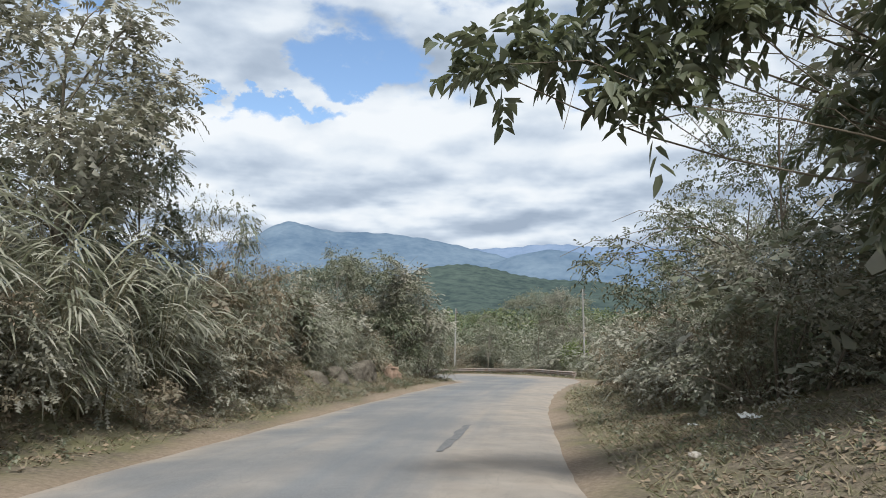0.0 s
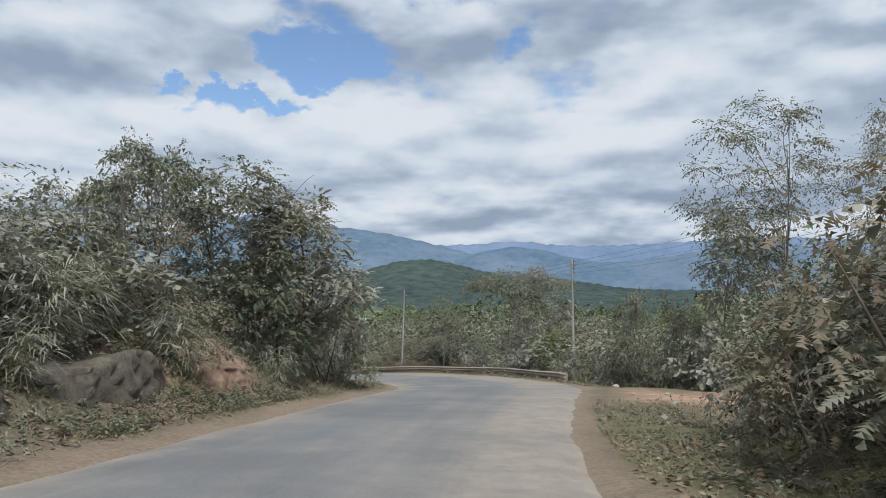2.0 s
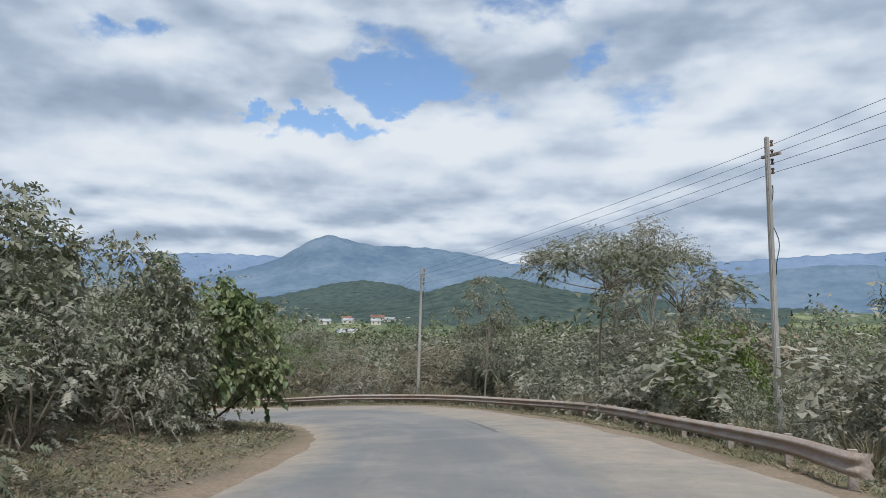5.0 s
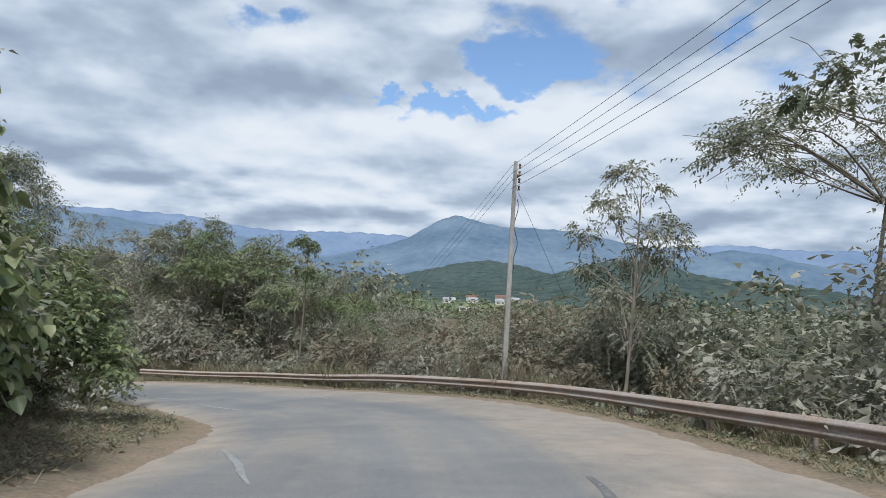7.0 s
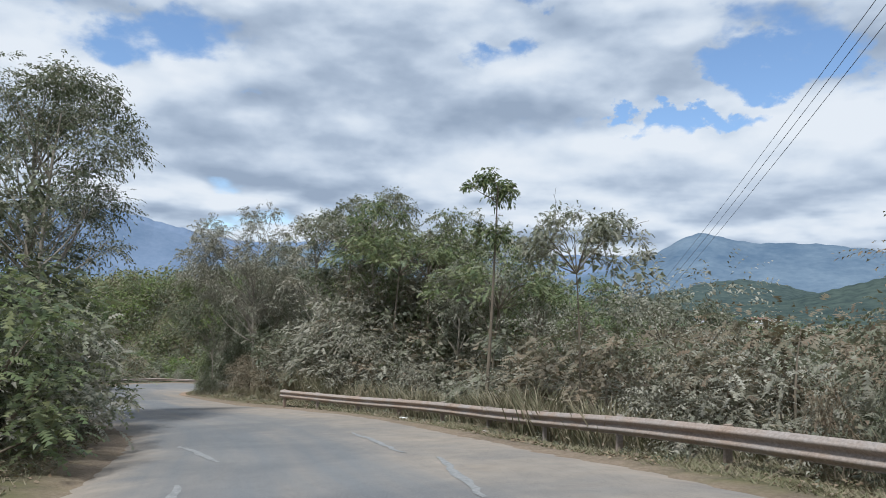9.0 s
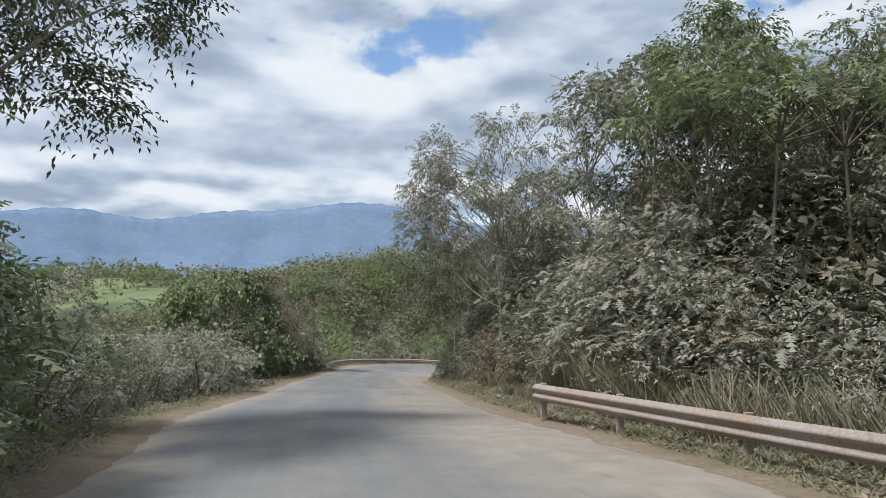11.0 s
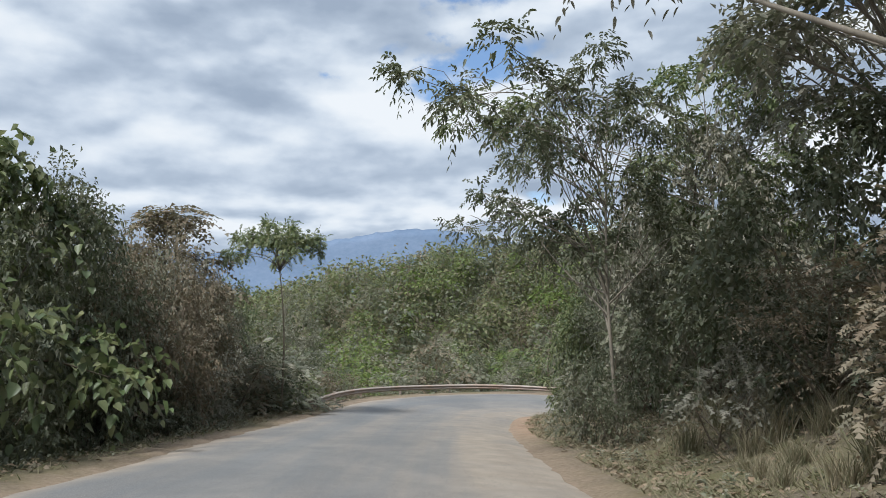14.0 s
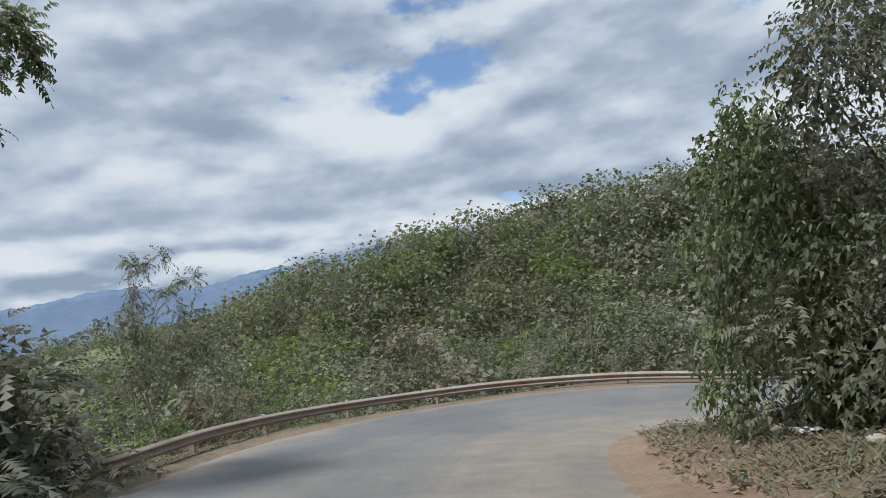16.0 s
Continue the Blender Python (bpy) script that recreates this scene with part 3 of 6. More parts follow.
def lie(x, y):
    """The height of the ground."""
    x, y = np.atleast_1d(np.asarray(x, float)), np.atleast_1d(np.asarray(y, float))
    s, off, i = on_road(x, y)
    zc, hw, tilt = (np.interp(s, ROAD_S, ROAD[:, c]) for c in (2, 3, 4))
    right = off > 0
    d = np.abs(off) - hw
    zr = zc + np.clip(off, -hw, hw) * tilt
    rough = 0.06 * bumps(x, y, 1.6, 11) + 0.2 * bumps(x, y, 4.0, 12)
    dd = np.maximum(d, 0)
    # left: a cut bank first, then a low rise inside the bend, then falling land
    bank = 0.9 * smooth(1.0, 3.0, dd) + 0.10 * dd + 0.35 * smooth(30.8, 31.6, s) * smooth(35, 33.5, s) * smooth(1.9, 2.6, dd)
    rise = 0.5 * smooth(2.0, 6, dd) + 0.05 * dd
    fall = -0.25 * smooth(1.0, 2, dd) * dd
    wl1, wl2 = smooth(34, 44, s), smooth(100, 114, s)
    left = (bank * (1 - wl1) + rise * wl1) * (1 - wl2) + np.maximum(fall, -5) * wl2
    # right: a bank, the open lay-by, a slope that falls behind the rail, then a bank again
    bank_r = 0.45 * smooth(1.4, 4.0, dd) + 0.12 * dd
    lay_by = -0.015 * dd
    slope = -0.06 * np.minimum(dd, 1.6) - np.minimum(0.42 * np.maximum(dd - 1.6, 0), 5.0)
    bank_e = (0.7 * smooth(1.2, 4.2, dd) + np.minimum(0.13 * dd, 4)) * (1 - 0.8 * smooth(129, 137, s))
    wr1, wr2, wr3 = smooth(25, 30, s), smooth(45, 51, s), smooth(100, 108, s)
    rightz = ((bank_r * (1 - wr1) + lay_by * wr1) * (1 - wr2) + slope * wr2) * (1 - wr3) + bank_e * wr3
    near = zr + np.where(right, rightz, left) + rough * smooth(0.2, 2.5, d)
    w = smooth(14, 60, d)
    z = near * (1 - w) + valley(x, y) * w
    return np.where(d < 0, zr - 0.10 * smooth(0, -0.5, d) - 0.02, z)


def at(s, off):
    """The place beside the road: x and y."""
    k = int(np.argmin(np.abs(ROAD_S - s)))
    return ROAD[k, 0] + ROAD_N[k, 0] * off, ROAD[k, 1] + ROAD_N[k, 1] * off


def spread(lo, hi, a, b, cell, grow):
    """Grid lines: even between a and b, wider and wider out to lo and hi."""
    out = list(np.arange(a, b + cell / 2, cell))
    for edge, sign in ((hi, 1), (lo, -1)):
        c, v = cell, out[-1] if sign > 0 else out[0]
        while (edge - v) * sign > 0:
            c *= grow
            v += sign * c
            out.append(v) if sign > 0 else out.insert(0, v)
    return np.array(out)


def ground():
    gx, gy = spread(-4700, 4700, -72, 26, 0.55, 1.13), spread(-4700, 4700, -12, 138, 0.55, 1.13)
    x, y = (v.ravel() for v in np.meshgrid(gx, gy, indexing="ij"))
    z = lie(x, y)
    n = len(gy)
    i, j = np.meshgrid(np.arange(len(gx) - 1), np.arange(n - 1), indexing="ij")
    q = np.stack([i * n + j, (i + 1) * n + j, (i + 1) * n + j + 1, i * n + j + 1], -1).reshape(-1, 4)
    me = mesh_np("ground", np.stack([x, y, z], 1), q, GROUND, True)
    s, off, k = on_road(x, y)
    d = np.abs(off) - ROAD[k, 3]
    wob = 0.5 + 0.5 * bumps(x, y, 2.5, 21)
    lay = (0.78 + 0.22 * smooth(-0.15, 0.35, bumps(x, y, 3.2, 41))) * smooth(35, 38.5, s + wob) * smooth(48, 44, s + 2 * wob) * (off > 0) * smooth(16, 11, d) * smooth(0.4, 2.5, d)
    cut = 0.9 * smooth(28.5, 30.5, s) * smooth(35, 33.8, s) * (off < 0) * smooth(1.6, 2.1, d) * smooth(3.4, 2.7, d + 0.5 * wob)
    apron = 0.6 * smooth(132, 136, s) * smooth(158, 150, s) * (off > 0) * smooth(2.6, 1.0, d + wob)
    red = np.clip(lay + cut + apron + 0.25 * smooth(0.55, 0.05, d + 0.4 * wob), 0, 1)
    dust = np.clip(smooth(0.6, 0.08, d + 0.7 * (wob - 0.5)), 0, 1)
    far = smooth(45, 120, d)
    soil = np.stack([red, dust, far, np.ones_like(far)], 1).astype(np.float32)
    a = me.color_attributes.new("soil", "FLOAT_COLOR", "POINT")
    a.data.foreach_set("color", soil.ravel())
    return tagged(new("ground", me), "dry brown earth and leaf litter falling to a green valley", "ground", kind="structure")


def road():
    n = 14
    u = np.linspace(-1, 1, n)
    r = np.random.default_rng(8)
    jag = np.stack([np.convolve(r.normal(0, 1, len(ROAD) + 6), np.ones(5) / 5, "valid")[:len(ROAD)] for _ in range(2)], 1) * 0.11
    hw = ROAD[:, 3:4] + np.where(u[None] > 0, jag[:, 1:2], jag[:, 0:1]) * np.abs(u[None]) ** 6
    o = u[None] * hw
    x = ROAD[:, 0:1] + ROAD_N[:, 0:1] * o
    y = ROAD[:, 1:2] + ROAD_N[:, 1:2] * o
    z = ROAD[:, 2:3] + o * ROAD[:, 4:5] + 0.03 * (1 - u[None] ** 2)
    z = z - 0.05 * (np.abs(u[None]) > 0.99)
    z = z + 0.012 * bumps(x, y, 2.2, 31)
    m = len(ROAD)
    i, j = np.meshgrid(np.arange(m - 1), np.arange(n - 1), indexing="ij")
    q = np.stack([i * n + j, i * n + j + 1, (i + 1) * n + j + 1, (i + 1) * n + j], -1).reshape(-1, 4)
    me = mesh_np("road", np.stack([x, y, z], -1).reshape(-1, 3), q, ASPHALT, True)
    uv = np.stack([np.broadcast_to(u[None], x.shape), np.broadcast_to(ROAD_S[:, None], x.shape)], -1).reshape(-1, 2)
    layer = me.uv_layers.new(name="UVMap")
    layer.data.foreach_set("uv", uv[q.ravel()].astype(np.float32).ravel())
    return tagged(new("road", me), "worn grey asphalt road with tan dust along its edges", "road", kind="structure")


ground()
ROADWAY = road()


# ---------------------------------------------------------------- mountains
def earth_bank(label, s0, s1, top, material, seed):
    """A steep bare face of the cut on the inner side, rounded over at its top and sunk into the slope at both ends."""
    n, rows = int((s1 - s0) / 0.14), 16
    along = np.linspace(s0, s1, n)
    v = np.linspace(0, 1, rows)
    face, back = np.minimum(v / 0.62, 1), np.maximum(v - 0.62, 0) / 0.38
    off = 4.3 + 0.42 * face ** 1.5 + 1.3 * back
    verts = []
    for a in along:
        k = int(np.searchsorted(ROAD_S, a).clip(0, len(ROAD) - 1))
        p = ROAD[k, :2] + ROAD_T[k] * (a - ROAD_S[k])
        taper = float(smooth(s0, s0 + 0.9, a) * smooth(s1, s1 - 0.9, a)) * (0.85 + 0.15 * math.sin(1.9 * a + seed))
        for o, f, b in zip(off, face, back):
            x, y = p - ROAD_N[k] * (o + 0.5 * (1 - taper))
            lump = 0.16 * float(bumps(np.array([x]), np.array([y]), 0.7, seed)[0]) + 0.10 * float(bumps(np.array([x + 3 * f]), np.array([y]), 0.3, seed + 1)[0])
            x, y = p - ROAD_N[k] * (o + 0.5 * (1 - taper) + lump * (1 - b))
            z = float(lie(x, y)[0])
            foot = float(lie(*(p - ROAD_N[k] * 4.2))[0])
            want = foot - 0.12 + (top + 0.12) * f - 0.10 * f * f
            verts.append((x, y, (want * (1 - b) + (z - 0.1) * b) * taper + (z - 0.15) * (1 - taper)))
    i, j = np.meshgrid(np.arange(n - 1), np.arange(rows - 1), indexing="ij")
    q = np.stack([i * rows + j, i * rows + j + 1, (i + 1) * rows + j + 1, (i + 1) * rows + j], -1).reshape(-1, 4)
    return tagged(new("earth_bank", mesh_np("earth_bank", np.array(verts), q, material, True)), label, "bank", kind="structure")


EARTH_GREY = earth_material("bare_grey_brown_earth", (0.075, 0.063, 0.048), (0.135, 0.115, 0.09), (0.20, 0.175, 0.14))
EARTH_RED = earth_material("bare_reddish_earth", (0.15, 0.10, 0.07), (0.28, 0.19, 0.135), (0.38, 0.275, 0.205))
earth_bank("bare grey-brown earth face of the road cut", 21.8, 23.8, 1.0, EARTH_GREY, 31)
earth_bank("bare grey-brown earth face of the road cut", 23.9, 26.2, 1.1, EARTH_GREY, 33)
earth_bank("bare grey-brown earth face of the road cut", 26.3, 30.2, 1.15, EARTH_GREY, 35)
earth_bank("bare reddish earth face of the road cut", 30.9, 34.0, 1.0, EARTH_RED, 37)


def mountain(name, label, az0, az1, dist, depth, elevation, material, seed, jag):
    """A range seen over the valley: elevation(azimuth) in degrees gives its skyline."""
    r = np.random.default_rng(seed)
    az = np.arange(az0, az1, 0.16)
    rows = np.array([-1.0, -0.8, -0.62, -0.46, -0.32, -0.2, -0.1, 0.0, 0.12, 0.35])
    frac = np.array([0.0, 0.14, 0.30, 0.46, 0.62, 0.77, 0.90, 1.0, 0.86, 0.3])
    top = dist * np.tan(np.radians(elevation(az)))
    tooth = sum(r.normal(0, 1) * np.sin(az * f + r.uniform(0, 6.3)) / f**0.8 for f in (2.3, 4.1, 7.7, 13.0))
    A, R = np.meshgrid(az, rows, indexing="ij")
    spur = sum(np.sin(A * f + R * g + r.uniform(0, 6.3)) * a for f, g, a in ((0.7, 3.0, 0.5), (1.6, -4.0, 0.35), (3.1, 6.0, 0.2)))
    dd = dist + depth * R + spur * depth * 0.10 * (1 - frac)[None]
    z = -30 + (top[:, None] + 30) * frac[None] * (1 + 0.10 * spur * np.sin(np.pi * np.clip(frac, 0, 1))[None])
    z = z + (jag * tooth)[:, None] * (frac**6)[None]
    x, y = -15 - np.sin(np.radians(A)) * dd, 60 + np.cos(np.radians(A)) * dd
    n = len(rows)
    i, j = np.meshgrid(np.arange(len(az) - 1), np.arange(n - 1), indexing="ij")
    q = np.stack([i * n + j, i * n + j + 1, (i + 1) * n + j + 1, (i + 1) * n + j], -1).reshape(-1, 4)
    ob = new(name, mesh_np(name, np.stack([x, y, z], -1).reshape(-1, 3), q, material, True))
    return tagged(ob, label, "mountain", kind="structure")


def hump(a, c, w, h):
    return h * np.exp(-(((a - c) / w) ** 2))


mountain("mountain_far", "mountain range along the horizon, coloured blue for haze", -60, 120, 4300, 420,
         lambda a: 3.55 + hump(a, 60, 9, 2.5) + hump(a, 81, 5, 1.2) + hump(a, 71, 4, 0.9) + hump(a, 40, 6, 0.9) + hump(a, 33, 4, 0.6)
         + hump(a, -28, 8, 0.6) + hump(a, 20, 7, 0.35) + hump(a, 95, 9, 0.8) + hump(a, -9, 3, 0.35), FAR_HAZE, 4, 5.0)
mountain("mountain_peak", "wooded mountain with a pointed summit across the valley, coloured blue for haze", -14, 34, 3500, 1000,
         lambda a: 0.2 + hump(a, 6.5, 16, 4.65) + hump(a, 12.7, 2.7, 1.35), NEAR_HAZE, 9, 3.5)
mountain("hill_left", "low wooded hill before the mountains, coloured blue for haze", 18, 60, 2600, 500,
         lambda a: 1.0 + hump(a, 41, 9, 3.0) + hump(a, 29, 6, 1.5), NEAR_HAZE, 14, 3.0)
mountain("hill_right", "low wooded hill at the foot of the range, coloured blue for haze", -60, -4, 2900, 500,
         lambda a: 1.1 + hump(a, -9, 6, 2.3) + hump(a, -26, 9, 2.2) + hump(a, -44, 9, 2.6), NEAR_HAZE, 15, 3.0)
mountain("hill_wooded", "dark green wooded hill in the valley, tinted bluish for haze", -26, 30, 1500, 420,
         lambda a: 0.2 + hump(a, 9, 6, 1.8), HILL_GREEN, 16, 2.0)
mountain("hill_green", "green hill with plantations in the valley, tinted bluish for haze", -24, 14, 1250, 420,
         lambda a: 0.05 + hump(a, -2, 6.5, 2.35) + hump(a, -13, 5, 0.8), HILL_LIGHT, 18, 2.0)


# ---------------------------------------------------------------- guardrails
def beam_profile(half):
    """The wave of a steel crash barrier: way out from the posts and height."""
    y = np.linspace(-half, half, 13)
    x = 0.042 * np.cos((y / half) * 2 * np.pi) * -1 + 0.042
    return x, y


def guardrail(ctrl, label, lead, half=0.155):
    """Beam panels lapped over one another on posts, along a line of (x, y, z of the top)."""
    root = tagged(new("guardrail"), label, "guardrail", "guardrails beside the road")
    line = spline(np.array(ctrl, float), 0.5)
    seg = np.concatenate([[0], np.cumsum(np.linalg.norm(np.diff(line[:, :2], axis=0), axis=1))])
    total = seg[-1]
    px, py = beam_profile(half)

    def place(v):
        p = np.array([np.interp(v, seg, line[:, c]) for c in range(3)])
        q = np.array([np.interp(min(v + 0.3, total), seg, line[:, c]) - np.interp(max(v - 0.3, 0), seg, line[:, c]) for c in range(3)])
        t = q / np.linalg.norm(q)
        side = np.array([-t[1], t[0], 0]) * lead  # towards the road
        return p, t, side / np.linalg.norm(side)

    count = max(1, round(total / 4.0))
    for k in range(count):
        a, b = total * k / count, min(total, total * (k + 1) / count + 0.16)
        steps = np.linspace(a, b, 9)
        rings = []
        for v in steps:
            p, t, side = place(v)
            out = 0.004 * (k % 2)
            for thick in (0.0, -0.006):
                rings.append([p + side * (x + out + thick) + np.array([0, 0, yy - half]) for x, yy in zip(px, py)])
        v = np.array(rings).reshape(-1, 3)
        m = len(px)
        f = []
        for i in range(len(steps) - 1):
            for layer in (0, 1):
                o, w = (2 * i + layer) * m, (2 * i + 2 + layer) * m
                for j in range(m - 1):
                    f.append((o + j, o + j + 1, w + j + 1, w + j) if layer == 0 else (o + j, w + j, w + j + 1, o + j + 1))
            for j in (0, m - 1):
                f.append((2 * i * m + j, (2 * i + 1) * m + j, (2 * i + 3) * m + j, (2 * i + 2) * m + j))
        child("beam_panel", mesh_np("beam_panel", v, f, STEEL, True), root)
    posts = max(2, round(total / 2.7))
    bm = bmesh.new()
    bmesh.ops.create_cube(bm, size=1)
    bmesh.ops.scale(bm, vec=(0.12, 0.055, 1.0), verts=bm.verts)
    bmesh.ops.bevel(bm, geom=list(bm.edges), offset=0.008, segments=1, affect="EDGES")
    post = bpy.data.meshes.new("post")
    bm.to_mesh(post)
    bm.free()
    post.materials.append(STEEL)
    for k in range(posts + 1):
        p, t, side = place(min(total - 0.15, 0.15 + total * k / posts))
        low = float(lie(p[0] - side[0] * 0.08, p[1] - side[1] * 0.08)[0]) - 0.25
        high = p[2] + 0.02
        ob = child("post", post, root)
        ob.matrix_world = Matrix.Translation((p[0] - side[0] * 0.07, p[1] - side[1] * 0.07, (low + high) / 2)) @ Matrix.Rotation(math.atan2(side[1], side[0]), 4, "Z") @ Matrix.Diagonal((1, 1, high - low, 1))
    for v, turn in ((0.0, -1), (total, 1)):
        # the flared end piece
        p, t, side = place(v)
        rings = []
        for a in np.linspace(0, 1.9, 7):
            c = p + t * turn * 0.16 * math.sin(a) - side * 0.16 * (1 - math.cos(a))
            rings.append([c + side * x * (1 - 0.3 * a) + np.array([0, 0, yy - half]) for x, yy in zip(px, py)])
        m = len(px)
        f = [(i * m + j, i * m + j + 1, (i + 1) * m + j + 1, (i + 1) * m + j) for i in range(6) for j in range(m - 1)]
        child("end_piece", mesh_np("end_piece", np.array(rings).reshape(-1, 3), f, STEEL, True), root)
    return root


def rail_line(points, height):
    """Adds the height of the beam's top over the ground, smoothed along the line."""
    z = [float(lie(x, y)[0]) for x, y in points]
    z = np.convolve(np.pad(z, 1, "edge"), [0.25, 0.5, 0.25], "valid")
    return [(x, y, c + height) for (x, y), c in zip(points, z)]


guardrail(rail_line([at(51.8, 4.3), at(55, 4.8), at(60, 5.1), at(66, 5.5), at(72, 5.3), at(78, 5.0), at(84, 4.85), at(90, 4.8), at(95, 4.6), at(99, 4.2), at(104.6, 3.55)], 0.56),
          "long dusty steel crash barrier curving along the outer bend", 1)
guardrail(rail_line([(-58.1, 109.0), (-60.6, 111.1), (-62.4, 113.5), (-62.9, 116.4), (-62.0, 119.5), (-59.9, 122.3), (-56.4, 125.0), (-51.6, 128.2)], 0.39),
          "dusty steel crash barrier round the outside of the last bend", -1, 0.115)


# ---------------------------------------------------------------- power line
def utility_pole(x, y, top, lean, label):
    """A square, tapered concrete pole with a short cross-arm, insulators, a stay and hanging wire loops."""
    foot = float(lie(x, y)[0]) - 0.4
    h = top - foot
    root = tagged(new("utility_pole"), label, "utility pole", "power line poles")
    root.matrix_world = pose(x, y, foot, lean[0], lean[1], 20)
    bm = bmesh.new()
    bmesh.ops.create_cube(bm, size=1)
    for v in bm.verts:
        w = 0.165 if v.co.z < 0 else 0.11
        v.co = Vector((v.co.x * w, v.co.y * w * 0.85, (v.co.z + 0.5) * h))
    bmesh.ops.bevel(bm, geom=list(bm.edges), offset=0.02, segments=2, affect="EDGES")
    part("shaft", bm, CONCRETE, root)
    bm = bmesh.new()
    bmesh.ops.create_cube(bm, size=1)
    bmesh.ops.scale(bm, vec=(0.08, 0.62, 0.07), verts=bm.verts)
    bmesh.ops.translate(bm, vec=(0.11, 0, h - 0.45), verts=bm.verts)
    bmesh.ops.bevel(bm, geom=list(bm.edges), offset=0.008, segments=1, affect="EDGES")
    part("rack", bm, STEEL, root, "short steel rack")
    for k in range(4):
        bm = bmesh.new()
        for rad, dz in ((0.045, 0.0), (0.03, 0.05), (0.045, 0.1)):
            bmesh.ops.create_cone(bm, cap_ends=True, segments=10, radius1=rad, radius2=rad * 0.8, depth=0.045, matrix=Matrix.Translation((0.14, 0, h - 0.15 - 0.23 * k + dz - 0.05)))
        part("insulator", bm, PORCELAIN, root, "brown porcelain insulator")
    loop = [(0.12 + 0.05 * math.sin(a * 2), 0.10 * math.sin(a), h - 1.2 - 2.2 * a / 6.3) for a in np.linspace(0, 6.3, 16)]
    v, f = tube(loop, [0.012] * 16, 5)
    child("wire_loop", mesh_np("wire_loop", v, f, WIRE, True), root, "loose cable down the pole")
    return root


POLE_R = (12.0, 60.1, 1.75)
POLE_A = (1.34, 81.1, -0.42)
POLE_BACK = (24.0, 24.5, 6.5)
POLE_FAR = (-42.0, 190.0, -9.5)
utility_pole(*POLE_R, (0, -1.5), "grey concrete utility pole leaning a little behind the crash barrier")
utility_pole(*POLE_A, (0.5, 0.8), "grey concrete utility pole standing in shrubs below the bend")
utility_pole(*POLE_BACK, (0, 1), "grey concrete utility pole among trees on the slope")
utility_pole(*POLE_FAR, (0, 0), "distant concrete utility pole in the valley")


def wire(a, b, drop, sag):
    p = np.array([Vector(a).lerp(Vector(b), t) for t in np.linspace(0, 1, 25)])
    p[:, 2] -= drop + sag * 4 * np.linspace(0, 1, 25) * (1 - np.linspace(0, 1, 25))
    v, f = tube(p, [0.006] * 25, 5)
    return tagged(new("pole_cable", mesh_np("pole_cable", v, f, WIRE, True)), "thin dark cable strung from a pole", "cable", "overhead cables")


for k in range(4):
    wire(POLE_BACK, POLE_R, 0.15 + 0.24 * k, 0.55 + 0.12 * k)
    wire(POLE_R, POLE_A, 0.15 + 0.24 * k, 0.12 + 0.05 * k)
# the stay from the pole's top down to the ground
wire(POLE_A, (6.4, 90.5, float(lie(6.4, 90.5)[0])), 0.5, 0.02)
for k in range(3):
    wire(POLE_A, POLE_FAR, 0.15 + 0.24 * k, 2.0 + 0.2 * k)


# ---------------------------------------------------------------- plants
def envelope(rng, kind, count, h, r):
    """Middles and sizes of the leaf clumps that make up a crown."""
    a = rng.uniform(0, 2 * np.pi, count)
    if kind == "shrub":
        z = rng.uniform(0.06, 0.93, count)
        rad = np.sqrt(np.clip(1 - (z * 1.02 - 0.12) ** 2, 0.02, 1)) * rng.uniform(0.45, 1.0, count)
        size = rng.uniform(0.26, 0.42, count) * r
    elif kind in ("mound", "broad"):
        z = rng.uniform(0.05 if kind == "mound" else 0.22, 0.9, count)
        rad = np.sqrt(np.clip(1 - z**2.6, 0.02, 1)) * rng.uniform(0.6, 0.92, count)
        size = rng.uniform(0.24, 0.36, count) * r
    elif kind == "column":
        z = rng.uniform(0.08, 0.97, count)
        rad = (1 - 0.75 * z**2) * rng.uniform(0.3, 0.8, count)
        size = rng.uniform(0.3, 0.45, count) * r
    elif kind == "parasol":
        tier = np.arange(count) % 3 == 0
        rad = rng.uniform(0.1, 1.0, count) ** 0.55 * np.where(tier, 0.8, 1.15)
        z = np.where(tier, 0.76, 0.95) - 0.05 * rad**2
        size = rng.uniform(0.3, 0.4, count) * r
    elif kind == "umbrella":
        z = rng.uniform(0.87, 0.95, count)
        rad = rng.uniform(0.02, 1.0, count) ** 0.55 * 1.05
        z = z - 0.11 * rad**2
        size = rng.uniform(0.2, 0.3, count) * r
    elif kind == "sparse":
        z = rng.uniform(0.42, 0.97, count)
        rad = (0.35 + 0.65 * np.sin(np.pi * np.clip((z - 0.3) / 0.72, 0, 1))) * rng.uniform(0.3, 1.0, count)
        size = rng.uniform(0.16, 0.28, count) * r
    else:
        z = rng.uniform(0.24, 0.96, count)
        rad = np.sin(np.pi * np.clip((z - 0.1) / 0.93, 0, 1)) ** 0.7 * rng.uniform(0.3, 0.95, count)
        size = rng.uniform(0.24, 0.38, count) * r
    mid = np.stack([np.cos(a) * rad * r, np.sin(a) * rad * r, z * h], 1)
    return mid, size


